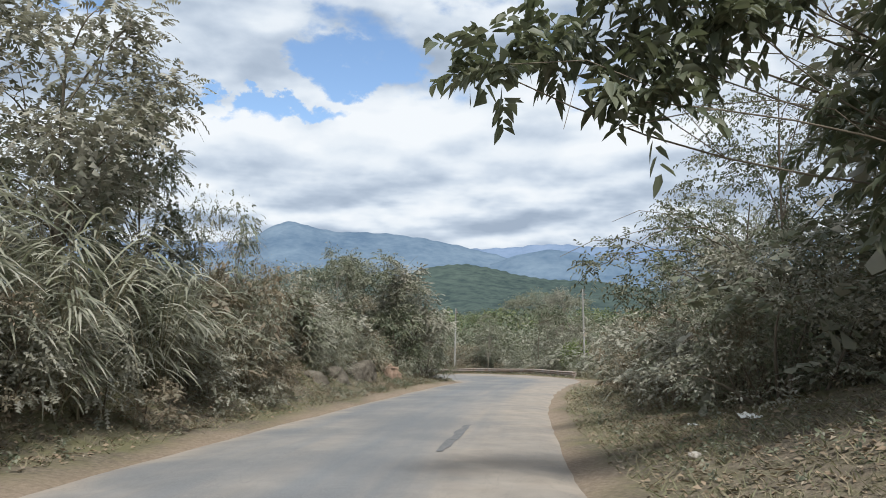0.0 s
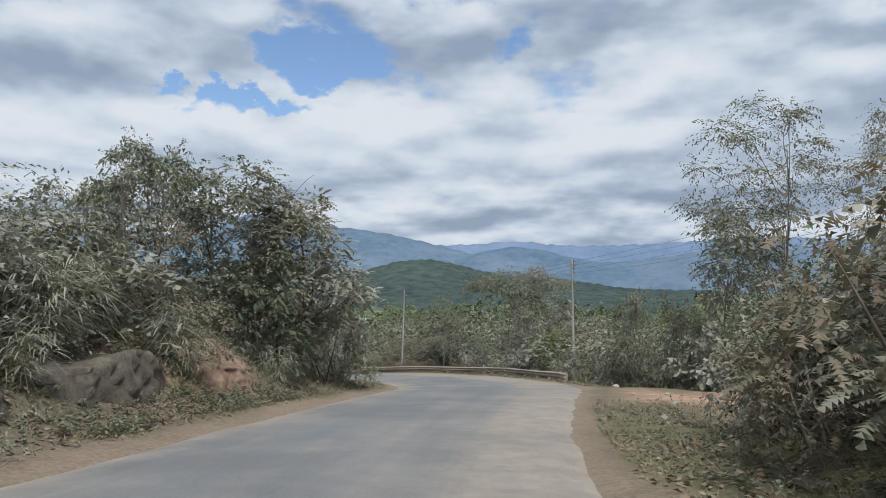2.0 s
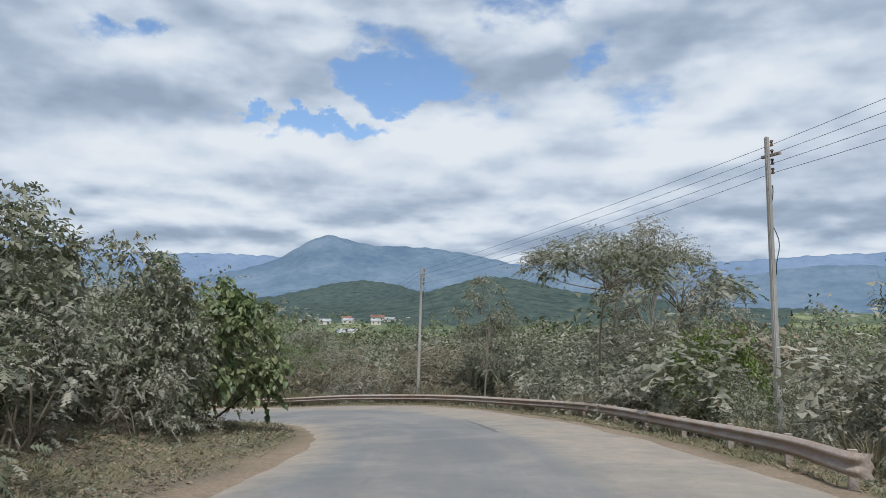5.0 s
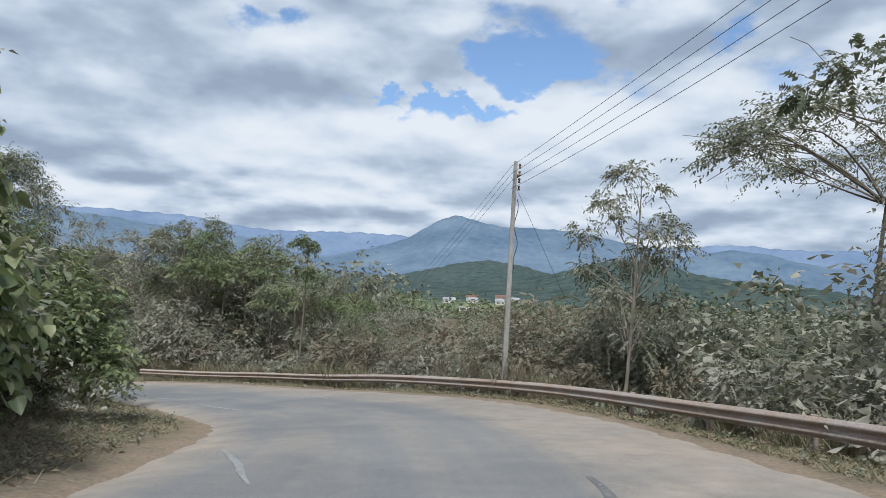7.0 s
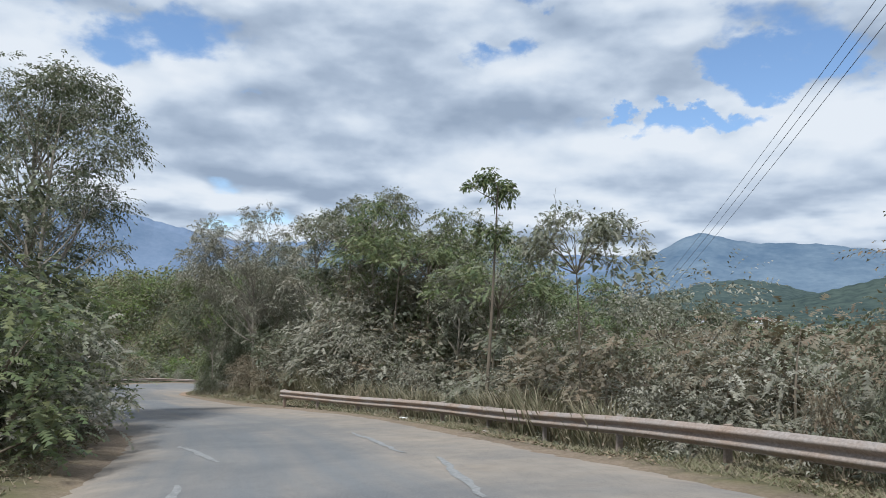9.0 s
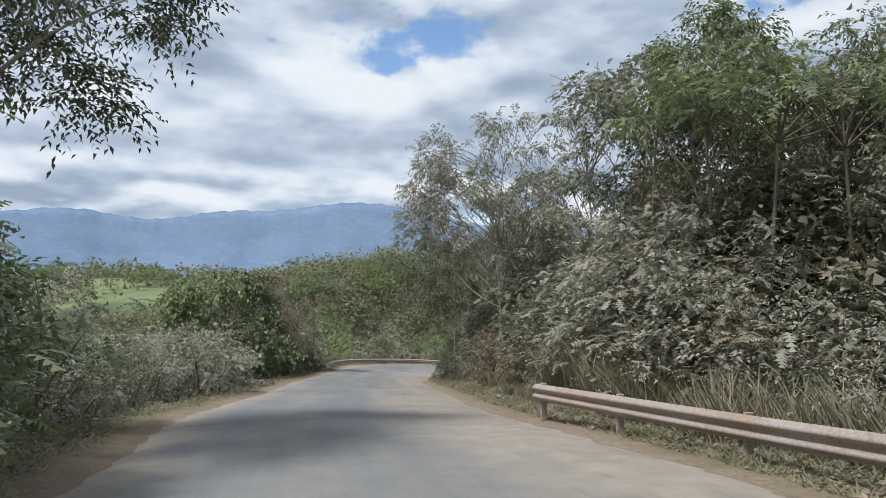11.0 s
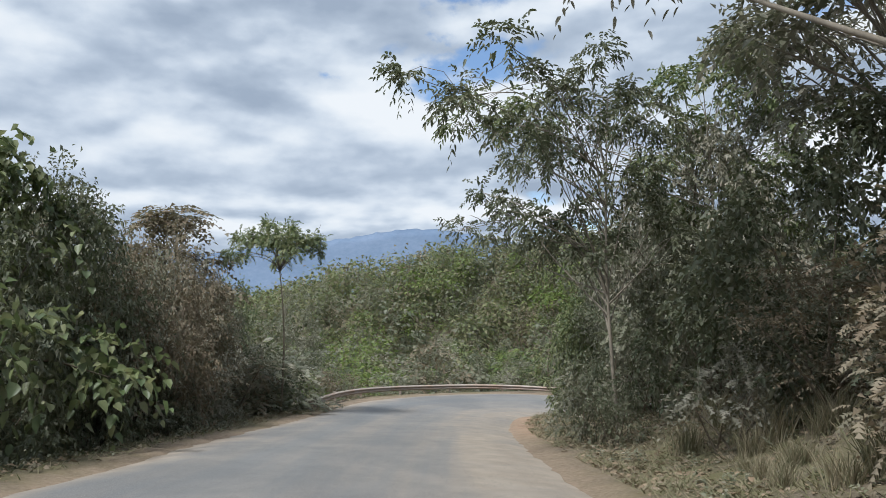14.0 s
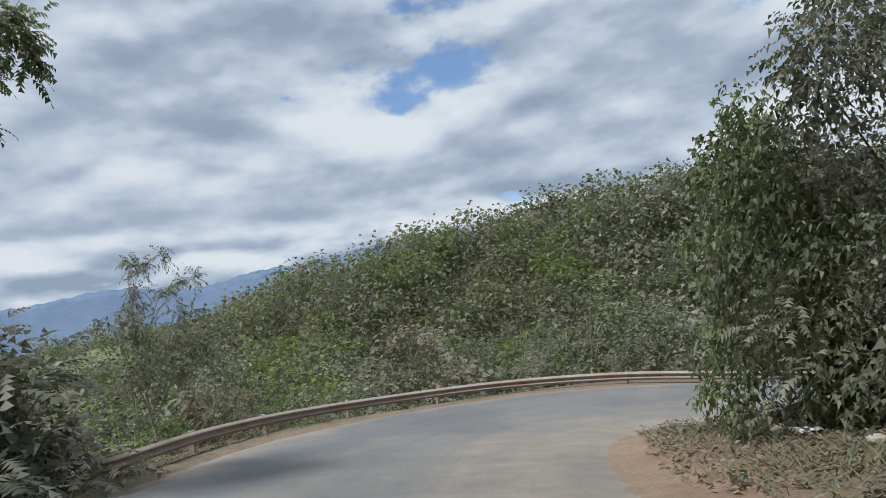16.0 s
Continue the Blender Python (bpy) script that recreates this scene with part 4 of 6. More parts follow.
SPEC = {
    # clumps, twigs per clump, leaves per twig, twig, leaf length, leaf width, droop, limbs to the clumps
    "shrub": (22, 18, 9, 0.46, 0.095, 0.042, 0.30, 6),
    "mound": (46, 26, 8, 0.34, 0.15, 0.09, 0.34, 6),
    "broad": (44, 15, 6, 0.34, 0.19, 0.165, 0.75, 8),
    "column": (24, 26, 8, 0.34, 0.14, 0.075, 0.65, 8),
    "tree": (44, 22, 10, 0.50, 0.17, 0.078, 0.35, 16),
    "umbrella": (32, 22, 10, 0.46, 0.15, 0.065, 0.30, 14),
    "parasol": (12, 16, 9, 0.30, 0.17, 0.07, 0.35, 8),
    "sparse": (34, 24, 9, 0.52, 0.17, 0.072, 0.42, 20),
}


FILL = {"broad": 30, "shrub": 38, "mound": 44, "column": 24, "tree": 30, "umbrella": 8, "parasol": 10, "sparse": 5}


def bend(rng, a, b, steps, wobble, lift):
    t = np.linspace(0, 1, steps)[:, None]
    p = np.asarray(a) * (1 - t) + np.asarray(b) * t
    d = np.linalg.norm(np.asarray(b) - np.asarray(a))
    p = p + np.sin(np.pi * t) * (rng.normal(0, wobble, 3) * d + [0, 0, lift * d])
    return p


FEATHER = {"shrub": (21, 0.30, 0.068), "tree": (22, 0.42, 0.085), "umbrella": (24, 0.34, 0.085), "parasol": (22, 0.38, 0.10)}


def woody(kind, seed, h, r, leaf_scale=1.0, extra=(), thin=1.0, slim=1.0, dense=1.0, feather=False):
    """Meshes of a shrub or tree: wood and leaves. extra: ends of long branches that reach out."""
    rng = np.random.default_rng(seed)
    clumps, twigs, count, twig, leaf, width, droop, limbs = SPEC[kind]
    twigs, leaf_scale = int(twigs * thin * dense), leaf_scale * (1.0 if thin == 1.0 else 1.4)
    mid, size = envelope(rng, kind, clumps, h, r)
    if len(extra):
        e = np.array(extra, float)
        e = np.concatenate([e, e * [0.76, 0.76, 1.0] - [0, 0, 0.25]])
        extra = e
        mid, size = np.concatenate([mid, e]), np.concatenate([size, rng.uniform(0.45, 0.75, len(e))])
    wood = []
    if kind in ("tree", "umbrella", "parasol", "sparse"):
        fork = 0.62 * h if kind in ("umbrella", "parasol") else 0.45 * h
        lean = rng.normal(0, 0.035 * h, 2)
        trunk = bend(rng, (0, 0, -0.3), (lean[0], lean[1], 0.86 * h), 9, 0.03, 0)
        r0 = (0.0085 * h + 0.016) * slim
        wood.append(tube(trunk, np.linspace(r0, r0 * 0.25, 9), 8))
        for k in list(rng.permutation(len(size) - len(extra))[:limbs if thin == 1 else limbs // 2]) + list(range(len(size) - len(extra), len(size))):
            zf = np.clip(mid[k, 2] / h - (rng.uniform(0.03, 0.06) if kind == "parasol" else rng.uniform(0.12, 0.30)), fork / h * (1.15 if kind in ("umbrella", "parasol") else 0.55), 0.93 if kind == "parasol" else 0.8)
            root = np.array([np.interp(zf * h, trunk[:, 2], trunk[:, c]) for c in range(3)])
            p = bend(rng, root, mid[k], 7, 0.08, 0.10)
            rb = r0 * (0.55 - 0.35 * zf)
            wood.append(tube(p, np.linspace(rb, 0.007, 7), 5))
            for _ in range(0 if thin < 1 else 2):
                q = bend(rng, p[rng.integers(3, 6)], mid[k] + rng.normal(0, 0.6, 3) * size[k], 4, 0.08, 0.05)
                wood.append(tube(q, np.linspace(rb * 0.4, 0.005, 4), 4))
    else:
        for k in rng.permutation(len(size))[:limbs]:
            foot = np.append(rng.normal(0, 0.12 * r, 2), -0.2)
            p = bend(rng, foot, mid[k], 6, 0.07, 0.08)
            wood.append(tube(p, np.linspace(0.010 * h + 0.012, 0.005, 6), 5))
    leaves = []
    for c, s in zip(mid, size):
        away = np.array([c[0], c[1], 0]) / max(0.3, math.hypot(c[0], c[1]))
        flat = {"umbrella": 0.35, "shrub": 0.5, "tree": 0.5, "sparse": 0.6}.get(kind, 0.9)
        d = unit(rng.normal(0, 1, (twigs, 3)) * [1, 1, flat] + away * (0.0 if kind == "parasol" else 0.55) + [0, 0, 0.2])
        o = c + (d * [1, 1, 0.7 / flat ** 0.5] - away * 0.2) * s * rng.uniform(0.1, 0.85, (twigs, 1)) * [1, 1, 0.45 if kind == "umbrella" else 0.85]
        o[:, 2] = np.maximum(o[:, 2], 0.05)
        half = 0 if thin < 1 else twigs if kind in ("broad", "mound") or len(extra) else (twigs + 1) // 2
        way, long = unit(d + [0, 0, 0.1]), twig * rng.uniform(0.6, 1.2, twigs)
        if feather:
            number, reach, wide = FEATHER[kind]
            number = int(number * (0.6 if thin < 1 else 1.0) * dense)
            size_f = leaf_scale ** 0.7 * (1.15 if thin < 1 else 1.0)
            pick = np.arange(number) % twigs
            leaves.append(fronds(rng, o[pick] + rng.normal(0, 0.12, (number, 3)) * s, unit(way[pick] + rng.normal(0, 0.25, (number, 3))), reach * size_f * rng.uniform(0.7, 1.2, number), wide * size_f, 0.45, 2 if thin < 1 else 5))
        else:
            for a, b, plain in ((0, half, False), (half, twigs, True)):
                if b > a:
                    leaves.append(twig_leaves(rng, o[a:b], way[a:b], count, long[a:b], leaf * leaf_scale, width * leaf_scale, droop, plain, kind == "broad" or len(extra) > 0))
        # large inner leaves close the heart of each clump
        n = int(FILL[kind] * (0.7 if thin < 1 else 1.0))
        d = unit(rng.normal(0, 1, (n, 3)))
        up = unit(rng.normal(0, 1, (n, 3)))
        big = leaf * leaf_scale * rng.uniform(0.9, 1.35, n)
        v, f = leaf_faces(c + np.clip(rng.normal(0, 0.33, (n, 3)), -0.55, 0.55) * s - d * big[:, None] * 0.5, d, up, big, big * 0.55, single=kind != "broad")
        v[:, 2] = np.maximum(v[:, 2], 0.02)
        leaves.append((v, f))
    return join_arrays(wood), join_arrays(leaves)


TEMPLATES, LABELS = {}, {
    "dusty": "dust-coated greyish brown", "olive": "dusty olive green", "green": "leafy green", "bright": "bright fresh green",
    "dry": "dry brown", "dark": "dark green", "white": "pale flowering", "reed": "pale", "straw": "straw-coloured"}
FORM = {"shrub": ("shrub", "shrub standing in the roadside thicket", "shrub"), "mound": ("leafy_bush", "large bush draped with creepers", "bush"), "broad": ("leafy_bush", "overhanging bush with large round leaves", "bush"),
        "column": ("creeper_stump", "tree stump wrapped in creepers", "stump"), "tree": ("tree", "tree with a full uneven crown", "tree"),
        "umbrella": ("umbrella_tree", "tree with a flat spreading crown", "tree"), "parasol": ("parasol_tree", "thin tree with a small tufted crown", "tree"), "sparse": ("slender_tree", "slender open tree with feathery branches", "tree")}
SIZE = {"shrub": (3.0, 1.9), "mound": (4.0, 3.0), "broad": (4.0, 3.0), "column": (5.0, 1.1), "tree": (7.5, 3.0), "umbrella": (8.0, 2.9), "parasol": (8.0, 0.75), "sparse": (8.5, 2.6)}


def again(ob, m):
    """Another of a thing at the pose and size m."""
    return copy_thing(ob, m @ Matrix.Diagonal([1 / v for v in ob.scale] + [1]))


def plant(kind, tint, x, y, height, wide=1.0, seed=0, variant=0, sink=0.1, leaf_scale=1.0, extra=(), label="", slim=1.0, thick=1.0):
    """Sets a plant on the ground at x, y; plants of a kind and tint share their meshes."""
    h, r = SIZE[kind]
    rng = np.random.default_rng(seed + int(abs(x) * 97 + abs(y) * 31))
    f = height / h
    # leaves keep about their true size on small and on tall plants
    grade, dense = (1.45, 0.5) if f < 0.62 else (0.66, 1.7) if f > 1.22 else (1.0, 1.0)
    leaf_scale = leaf_scale * grade
    key = (kind, tint, variant, leaf_scale, tuple(extra), slim, thick)
    z = float(lie(x, y)[0]) - sink
    turn = 0.0 if len(extra) else rng.uniform(0, 360)
    m = pose(x, y, z, 0, 0, turn) @ Matrix.Diagonal((f * wide, f * wide, f, 1))
    if key in TEMPLATES:
        ob = again(TEMPLATES[key], m)
    else:
        name, text, category = FORM[kind]
        wood, leaves = woody(kind, 100 + variant * 7 + len(kind), h, r, leaf_scale, extra, slim=slim, dense=dense * thick, feather=kind in FEATHER and variant < 2 and not extra)
        ob = tagged(new(name), LABELS[tint] + " " + text, category, category + "s along the road")
        tall = kind in ("tree", "umbrella", "parasol", "sparse")
        child("trunk" if tall else "branchwood", mesh_np("trunk", *wood, PALE_BARK if kind == "sparse" else BARK, True), ob)
        child("crown" if tall else "foliage", mesh_np("crown", *leaves, LEAF[tint]), ob)
        ob.matrix_basis = m
        TEMPLATES[key] = ob
    if label:
        tagged(ob, label)
    return ob


def reed_clump(x, y, height, variant=0, tint="reed"):
    """A clump of arching canes with long hanging blades."""
    key = ("reed", tint, variant)
    m = pose(x, y, float(lie(x, y)[0]) - 0.1, 0, 0, (x * 53 + y * 29) % 360) @ Matrix.Diagonal((height / 3,) * 3 + (1,))
    if key in TEMPLATES:
        return again(TEMPLATES[key], m)
    rng = np.random.default_rng(300 + variant)
    canes, leaf = [], []
    for k in range(26):
        a, out = rng.uniform(0, 2 * np.pi), rng.uniform(0.25, 1.5)
        foot = np.append(rng.normal(0, 0.28, 2), -0.1)
        tip = np.array([math.cos(a) * out, math.sin(a) * out, rng.uniform(1.4, 3.1)])
        p = bend(rng, foot, tip, 8, 0.03, 0.10)
        canes.append(tube(p, np.linspace(0.016, 0.005, 8), 5))
        o = p[rng.integers(2, 8, 16)] + rng.normal(0, 0.03, (16, 3))
        d = unit(np.stack([np.cos(a + rng.normal(0, 0.9, 16)), np.sin(a + rng.normal(0, 0.9, 16)), rng.uniform(-0.1, 0.7, 16)], 1))
        leaf.append(blades(rng, o, d, rng.uniform(0.4, 0.75, 16), 0.045, 0.75, 4))
    root = tagged(new("reed_clump"), "pale arching reeds with long drooping leaves on the bank", "reed", "reed clumps on the bank")
    child("stem", mesh_np("stem", *join_arrays(canes), LEAF["straw"], True), root, "thin straw-coloured canes")
    child("foliage", mesh_np("foliage", *join_arrays(leaf), LEAF[tint]), root)
    root.matrix_basis = m
    TEMPLATES[key] = root
    return root


def grass_clump(x, y, height, variant=0):
    """A tuft of tall dry grass."""
    key = ("grass", variant)
    m = pose(x, y, float(lie(x, y)[0]) - 0.05, 0, 0, (x * 71 + y * 37) % 360) @ Matrix.Diagonal((height / 1.5,) * 3 + (1,))
    if key in TEMPLATES:
        return again(TEMPLATES[key], m)
    rng = np.random.default_rng(500 + variant)
    n = 170
    a = rng.uniform(0, 2 * np.pi, n)
    base = np.stack([rng.normal(0, 0.2, n), rng.normal(0, 0.2, n), np.zeros(n)], 1)
    d = unit(np.stack([np.cos(a) * 0.25, np.sin(a) * 0.25, np.ones(n)], 1) + rng.normal(0, 0.08, (n, 3)))
    v, f = blades(rng, base, d, rng.uniform(0.7, 1.6, n), 0.022, 0.22, 4)
    ob = tagged(new("grass_clump", mesh_np("grass_clump", v, f, LEAF["straw"])), "tall dry straw-coloured grass behind the crash barrier", "grass", "tall grass clumps")
    ob.matrix_basis = m
    TEMPLATES[key] = ob
    return ob


def reaching(kind, x, y, height, wide, ends):
    """The ends of branches that reach out over the road, from places s, off, z to a plant's own scale."""
    f, z = height / SIZE[kind][0], float(lie(x, y)[0]) - 0.1
    return tuple(((at(s, o)[0] - x) / (f * wide), (at(s, o)[1] - y) / (f * wide), (h - z) / f) for s, o, h in ends)


THICKET, FAR_FORM = {}, {}


def thicket(kind, tint, x, y, height, wide, variant, turn):
    """Adds a plant to the joined undergrowth behind the first row."""
    h, r = SIZE[kind]
    f, a = height / h, radians(turn)
    grade, thin = (0.62, 0.46) if f > 1.22 else (0.8, 0.4)
    key = kind, variant, grade
    if key not in FAR_FORM:
        FAR_FORM[key] = woody(kind, 700 + variant * 7 + len(kind), h, r, grade, thin=thin, feather=kind in FEATHER and variant < 2)
    c, s = math.cos(a), math.sin(a)
    m = np.array([[c * f * wide, -s * f * wide, 0], [s * f * wide, c * f * wide, 0], [0, 0, f]])
    foot = np.array([x, y, float(lie(x, y)[0]) - 0.1])
    wood, leaves = FAR_FORM[key]
    THICKET.setdefault(tint, []).append((leaves[0] @ m.T + foot, leaves[1]))
    if kind != "shrub":
        THICKET.setdefault("wood", []).append((wood[0] @ m.T + foot, wood[1]))


def belt(s0, s1, o0, o1, count, kinds, lo, hi, seed, wide=(0.85, 1.25), joined=False):
    """A loose band of plants beside the road: stretch, way off the middle, how many, which, how tall."""
    rng = np.random.default_rng(seed)
    made = 0
    while made < count:
        made += 1
        x, y = at(rng.uniform(s0, s1), rng.uniform(o0, o1))
        kind, tint = kinds[rng.integers(len(kinds))]
        h, w = rng.uniform(lo, hi), rng.uniform(*wide)
        hh, rr = SIZE[kind]
        reach = rr * h / hh * w
        along, off, k = on_road(x, y)
        if off[0] > 0 and 51 < along[0] < 105 and off[0] < 5.4 + 0.9 * reach:
            x, y = at(along[0], 5.4 + 0.9 * reach)  # clear of the crash barrier
        elif abs(off[0]) - ROAD[k[0], 3] - 0.35 < 0.8 * reach:
            x, y = at(along[0], math.copysign(ROAD[k[0], 3] + 0.35 + 0.8 * reach, off[0]))
        if joined:
            thicket(kind, tint, x, y, h, w, int(rng.integers(3)), rng.uniform(0, 360))
            continue
        plant(kind, tint, x, y, h, w, seed, int(rng.integers(3)))


# first stretch, left bank
plant("tree", "dusty", *at(13.5, -7.4), 7.8, 1.05, 1, 0, thick=1.6)
plant("tree", "olive", *at(9.5, -8.6), 8.6, 1.0, 2, 1)
plant("tree", "dusty", *at(17, -9.6), 6.4, 0.9, 2, 1)
plant("tree", "olive", *at(15.6, -7.2), 6.2, 0.72, 2, 0, thick=1.6)
plant("shrub", "dry", *at(17.6, -5.2), 3.6, 0.6, 3, 0)
plant("shrub", "olive", *at(18.4, -6.2), 4.6, 0.5, 3, 1)
plant("shrub", "dry", *at(20.6, -6.4), 4.2, 0.6, 3, 2)
plant("shrub", "dusty", *at(24.0, -6.6), 3.8, 0.6, 3, 0)
for s, o, h, v in ((7.4, -4.9, 2.5, 0), (9.0, -5.4, 3.0, 1), (10.4, -4.8, 2.5, 2), (11.8, -5.5, 3.0, 0), (13.2, -4.9, 2.6, 1), (14.8, -5.0, 2.4, 2), (16.4, -4.9, 2.0, 1), (6.0, -5.8, 3.0, 1), (8.0, -6.4, 3.4, 2), (12.6, -6.4, 3.3, 1), (23.8, -5.1, 1.1, 0), (26.2, -5.1, 1.1, 1), (30.5, -4.9, 1.3, 2)):
    reed_clump(*at(s, o), h, v)
for k in range(12):
    reed_clump(*at(16.5 + 1.2 * k, -5.6 - 0.4 * (k % 3)), 1.3 + 0.25 * (k % 4), k % 3)
belt(15, 24, -8.5, -6.6, 12, [("shrub", "dusty"), ("shrub", "dusty"), ("shrub", "olive"), ("shrub", "dry")], 1.8, 3.0, 41)
belt(14, 33, -9, -6.2, 26, [("shrub", "dusty"), ("shrub", "olive"), ("shrub", "dry")], 1.8, 3.2, 241, joined=True)
belt(6, 20.5, -5.2, -4.2, 17, [("shrub", "dusty"), ("shrub", "dry"), ("shrub", "dusty")], 0.8, 1.7, 141)
belt(20, 31, -7.6, -6.4, 16, [("shrub", "dusty"), ("shrub", "olive"), ("shrub", "dry"), ("shrub", "dusty")], 1.4, 2.5, 42)
belt(8, 36, -15, -8.5, 26, [("shrub", "dusty"), ("shrub", "olive"), ("tree", "olive")], 1.8, 3.4, 142, joined=True)
plant("tree", "olive", *at(34.4, -8.1), 5.4, 0.75, 1, 2)
plant("sparse", "olive", *at(32.5, -7.4), 4.4, 0.7, 1, 0)
belt(31, 37, -9, -6.4, 10, [("shrub", "dusty"), ("shrub", "olive"), ("shrub", "dry")], 1.2, 2.4, 144, joined=True)
for k, (s, o) in enumerate(((35.6, -4.9), (30.9, -5.3), (24.6, -5.6))):
    reed_clump(*at(s, o), 1.2 + 0.2 * (k % 3), k % 3)
plant("tree", "dusty", *at(39.5, -6.0), 6.2, 1.15, 3, 0, thick=1.7, label="dusty green roadside tree with a dense rounded crown")
plant("tree", "olive", *at(37.2, -7.2), 6.0, 1.1, 3, 2, thick=1.5)
plant("tree", "dusty", *at(40.6, -7.0), 5.4, 1.15, 3, 1, thick=1.5)
plant("shrub", "dark", *at(36.5, -6.0), 3.0, 0.9, 3, 1)
plant("shrub", "dark", *at(40.5, -5.2), 3.2, 0.8, 5, 2)
plant("shrub", "dark", *at(38.5, -7.6), 3.6, 1.1, 5, 0)
plant("shrub", "olive", *at(42.5, -5.3), 2.8, 0.75, 6, 0)
plant("shrub", "dusty", *at(44.5, -5.9), 2.6, 0.9, 7, 1)
plant("tree", "olive", *at(36, -11), 5.4, 0.9, 3, 1)
# first stretch, right bank
plant("tree", "dark", *at(7.2, 7.4), 7.4, 0.78, 1, 2, slim=0.45, leaf_scale=1.35, extra=((-7.2, -0.3, 3.05), (-6.3, 0.2, 3.5), (-5.4, -0.1, 3.9), (-4.4, 0.2, 4.3)),
      label="dark large-leaved tree reaching a branch over the road")
plant("sparse", "dusty", *at(12.0, 8.6), 8.0, 1.0, 2, 0)
plant("tree", "dusty", *at(9.5, 10.0), 8.4, 1.0, 2, 1)
OVER_R = ((13.3, 3.5, 1.9), (13.4, 4.1, 2.2), (14.0, 4.2, 1.4), (13.6, 5.0, 2.6), (14.4, 5.2, 3.0))
plant("tree", "dark", *at(14.2, 7.4), 7.2, 0.85, 3, 1, slim=0.6, leaf_scale=0.6, extra=reaching("tree", *at(14.2, 7.4), 7.2, 0.85, OVER_R), label="dark green tree leaning towards the road")
plant("tree", "olive", *at(17.5, 7.5), 5.0, 0.9, 3, 1)
belt(11, 25, 5.6, 7.0, 12, [("shrub", "dry"), ("shrub", "dry"), ("shrub", "dusty"), ("shrub", "olive")], 1.6, 2.6, 43)
belt(10, 26, 6.6, 10, 22, [("shrub", "dry"), ("shrub", "dusty"), ("shrub", "olive")], 1.8, 3.2, 243, joined=True)
for s, o, h, t, v in ((23.0, 5.5, 2.5, "dry", 0), (24.6, 5.4, 2.3, "dry", 1), (26.2, 5.5, 2.6, "olive", 2), (27.6, 6.1, 2.4, "dry", 0), (21.2, 5.6, 2.4, "dusty", 1), (19.0, 5.7, 2.6, "dry", 2)):
    plant("shrub", t, *at(s, o), 0.8 * h, 0.95, 4, v)
belt(8, 27, 8, 15, 20, [("shrub", "dusty"), ("shrub", "olive"), ("tree", "olive")], 2.6, 4.8, 143, joined=True)
plant("shrub", "dusty", *at(27.0, 6.6), 2.4, 0.9, 3, 2)
belt(27, 32, 5.6, 8.5, 10, [("shrub", "dry"), ("shrub", "dusty"), ("shrub", "dark"), ("shrub", "olive")], 1.4, 2.8, 145, joined=True)
belt(44.5, 51, 9.5, 16, 12, [("shrub", "dusty"), ("shrub", "olive"), ("shrub", "dry")], 2.0, 3.2, 246, joined=True)
belt(34, 45, 14.5, 20, 18, [("shrub", "dusty"), ("shrub", "olive"), ("shrub", "dark"), ("shrub", "dry")], 2.0, 3.8, 146, joined=True)
plant("mound", "dry", *at(24.5, 7.2), 2.6, 0.8, 3, 1)
plant("shrub", "dry", *at(22.5, 5.4), 2.6, 0.9, 3, 1)
plant("sparse", "olive", 16.4, 45.6, 12.5, 1.0, 3, 1, slim=0.55, label="tall slender tree with thin pale stems above the lay-by")
plant("sparse", "dusty", *at(42.5, 14.0), 10.5, 0.85, 4, 2, slim=0.6)
plant("sparse", "olive", *at(49.0, 12.5), 9.5, 0.8, 5, 0, slim=0.6)
belt(46, 58, 8.4, 20, 26, [("shrub", "olive"), ("shrub", "dusty"), ("shrub", "green"), ("shrub", "dry")], 2.2, 3.8, 44, joined=True)
plant("tree", "green", *at(52, 14), 7.0, 0.55, 4, 2)
plant("umbrella", "dark", *at(49, 18), 8.0, 0.9, 4, 1)
plant("tree", "dark", 14.6, 58.2, 6.6, 0.55, 5, 0)
plant("tree", "dusty", 14.9, 45.6, 6.2, 0.75, 5, 1)
plant("mound", "olive", 13.2, 49.0, 5.4, 0.6, 5, 2)
plant("mound", "bright", 12.4, 66.0, 4.6, 0.55, 5, 0)
belt(30, 47, 16, 25, 20, [("shrub", "olive"), ("shrub", "green"), ("tree", "olive")], 2.8, 5.2, 45, joined=True)

# the outer bend, behind the barrier
belt(50, 112, 6.2, 8.0, 50, [("shrub", "dusty"), ("shrub", "dry"), ("shrub", "olive"), ("shrub", "olive")], 1.5, 2.7, 51, (0.8, 1.1))
belt(52, 79, 8.0, 12.0, 30, [("shrub", "dusty"), ("shrub", "olive"), ("shrub", "dry"), ("shrub", "dusty"), ("mound", "olive")], 3.6, 5.4, 52, joined=True)
belt(77, 94, 7.4, 10.5, 24, [("shrub", "dusty"), ("shrub", "dry"), ("shrub", "dry"), ("shrub", "olive")], 3.4, 5.0, 352)
belt(84, 108, 6.6, 8.4, 22, [("shrub", "dusty"), ("shrub", "dry"), ("shrub", "olive"), ("shrub", "dusty")], 2.4, 4.0, 353)
belt(94, 112, 8.0, 12.0, 30, [("shrub", "dusty"), ("shrub", "olive"), ("shrub", "dry"), ("shrub", "green")], 3.4, 5.4, 452, joined=True)
belt(97, 116, 9, 16, 26, [("sparse", "green"), ("umbrella", "green"), ("sparse", "olive"), ("umbrella", "olive"), ("sparse", "dusty")], 6.0, 8.8, 252, (0.7, 0.95), joined=True)
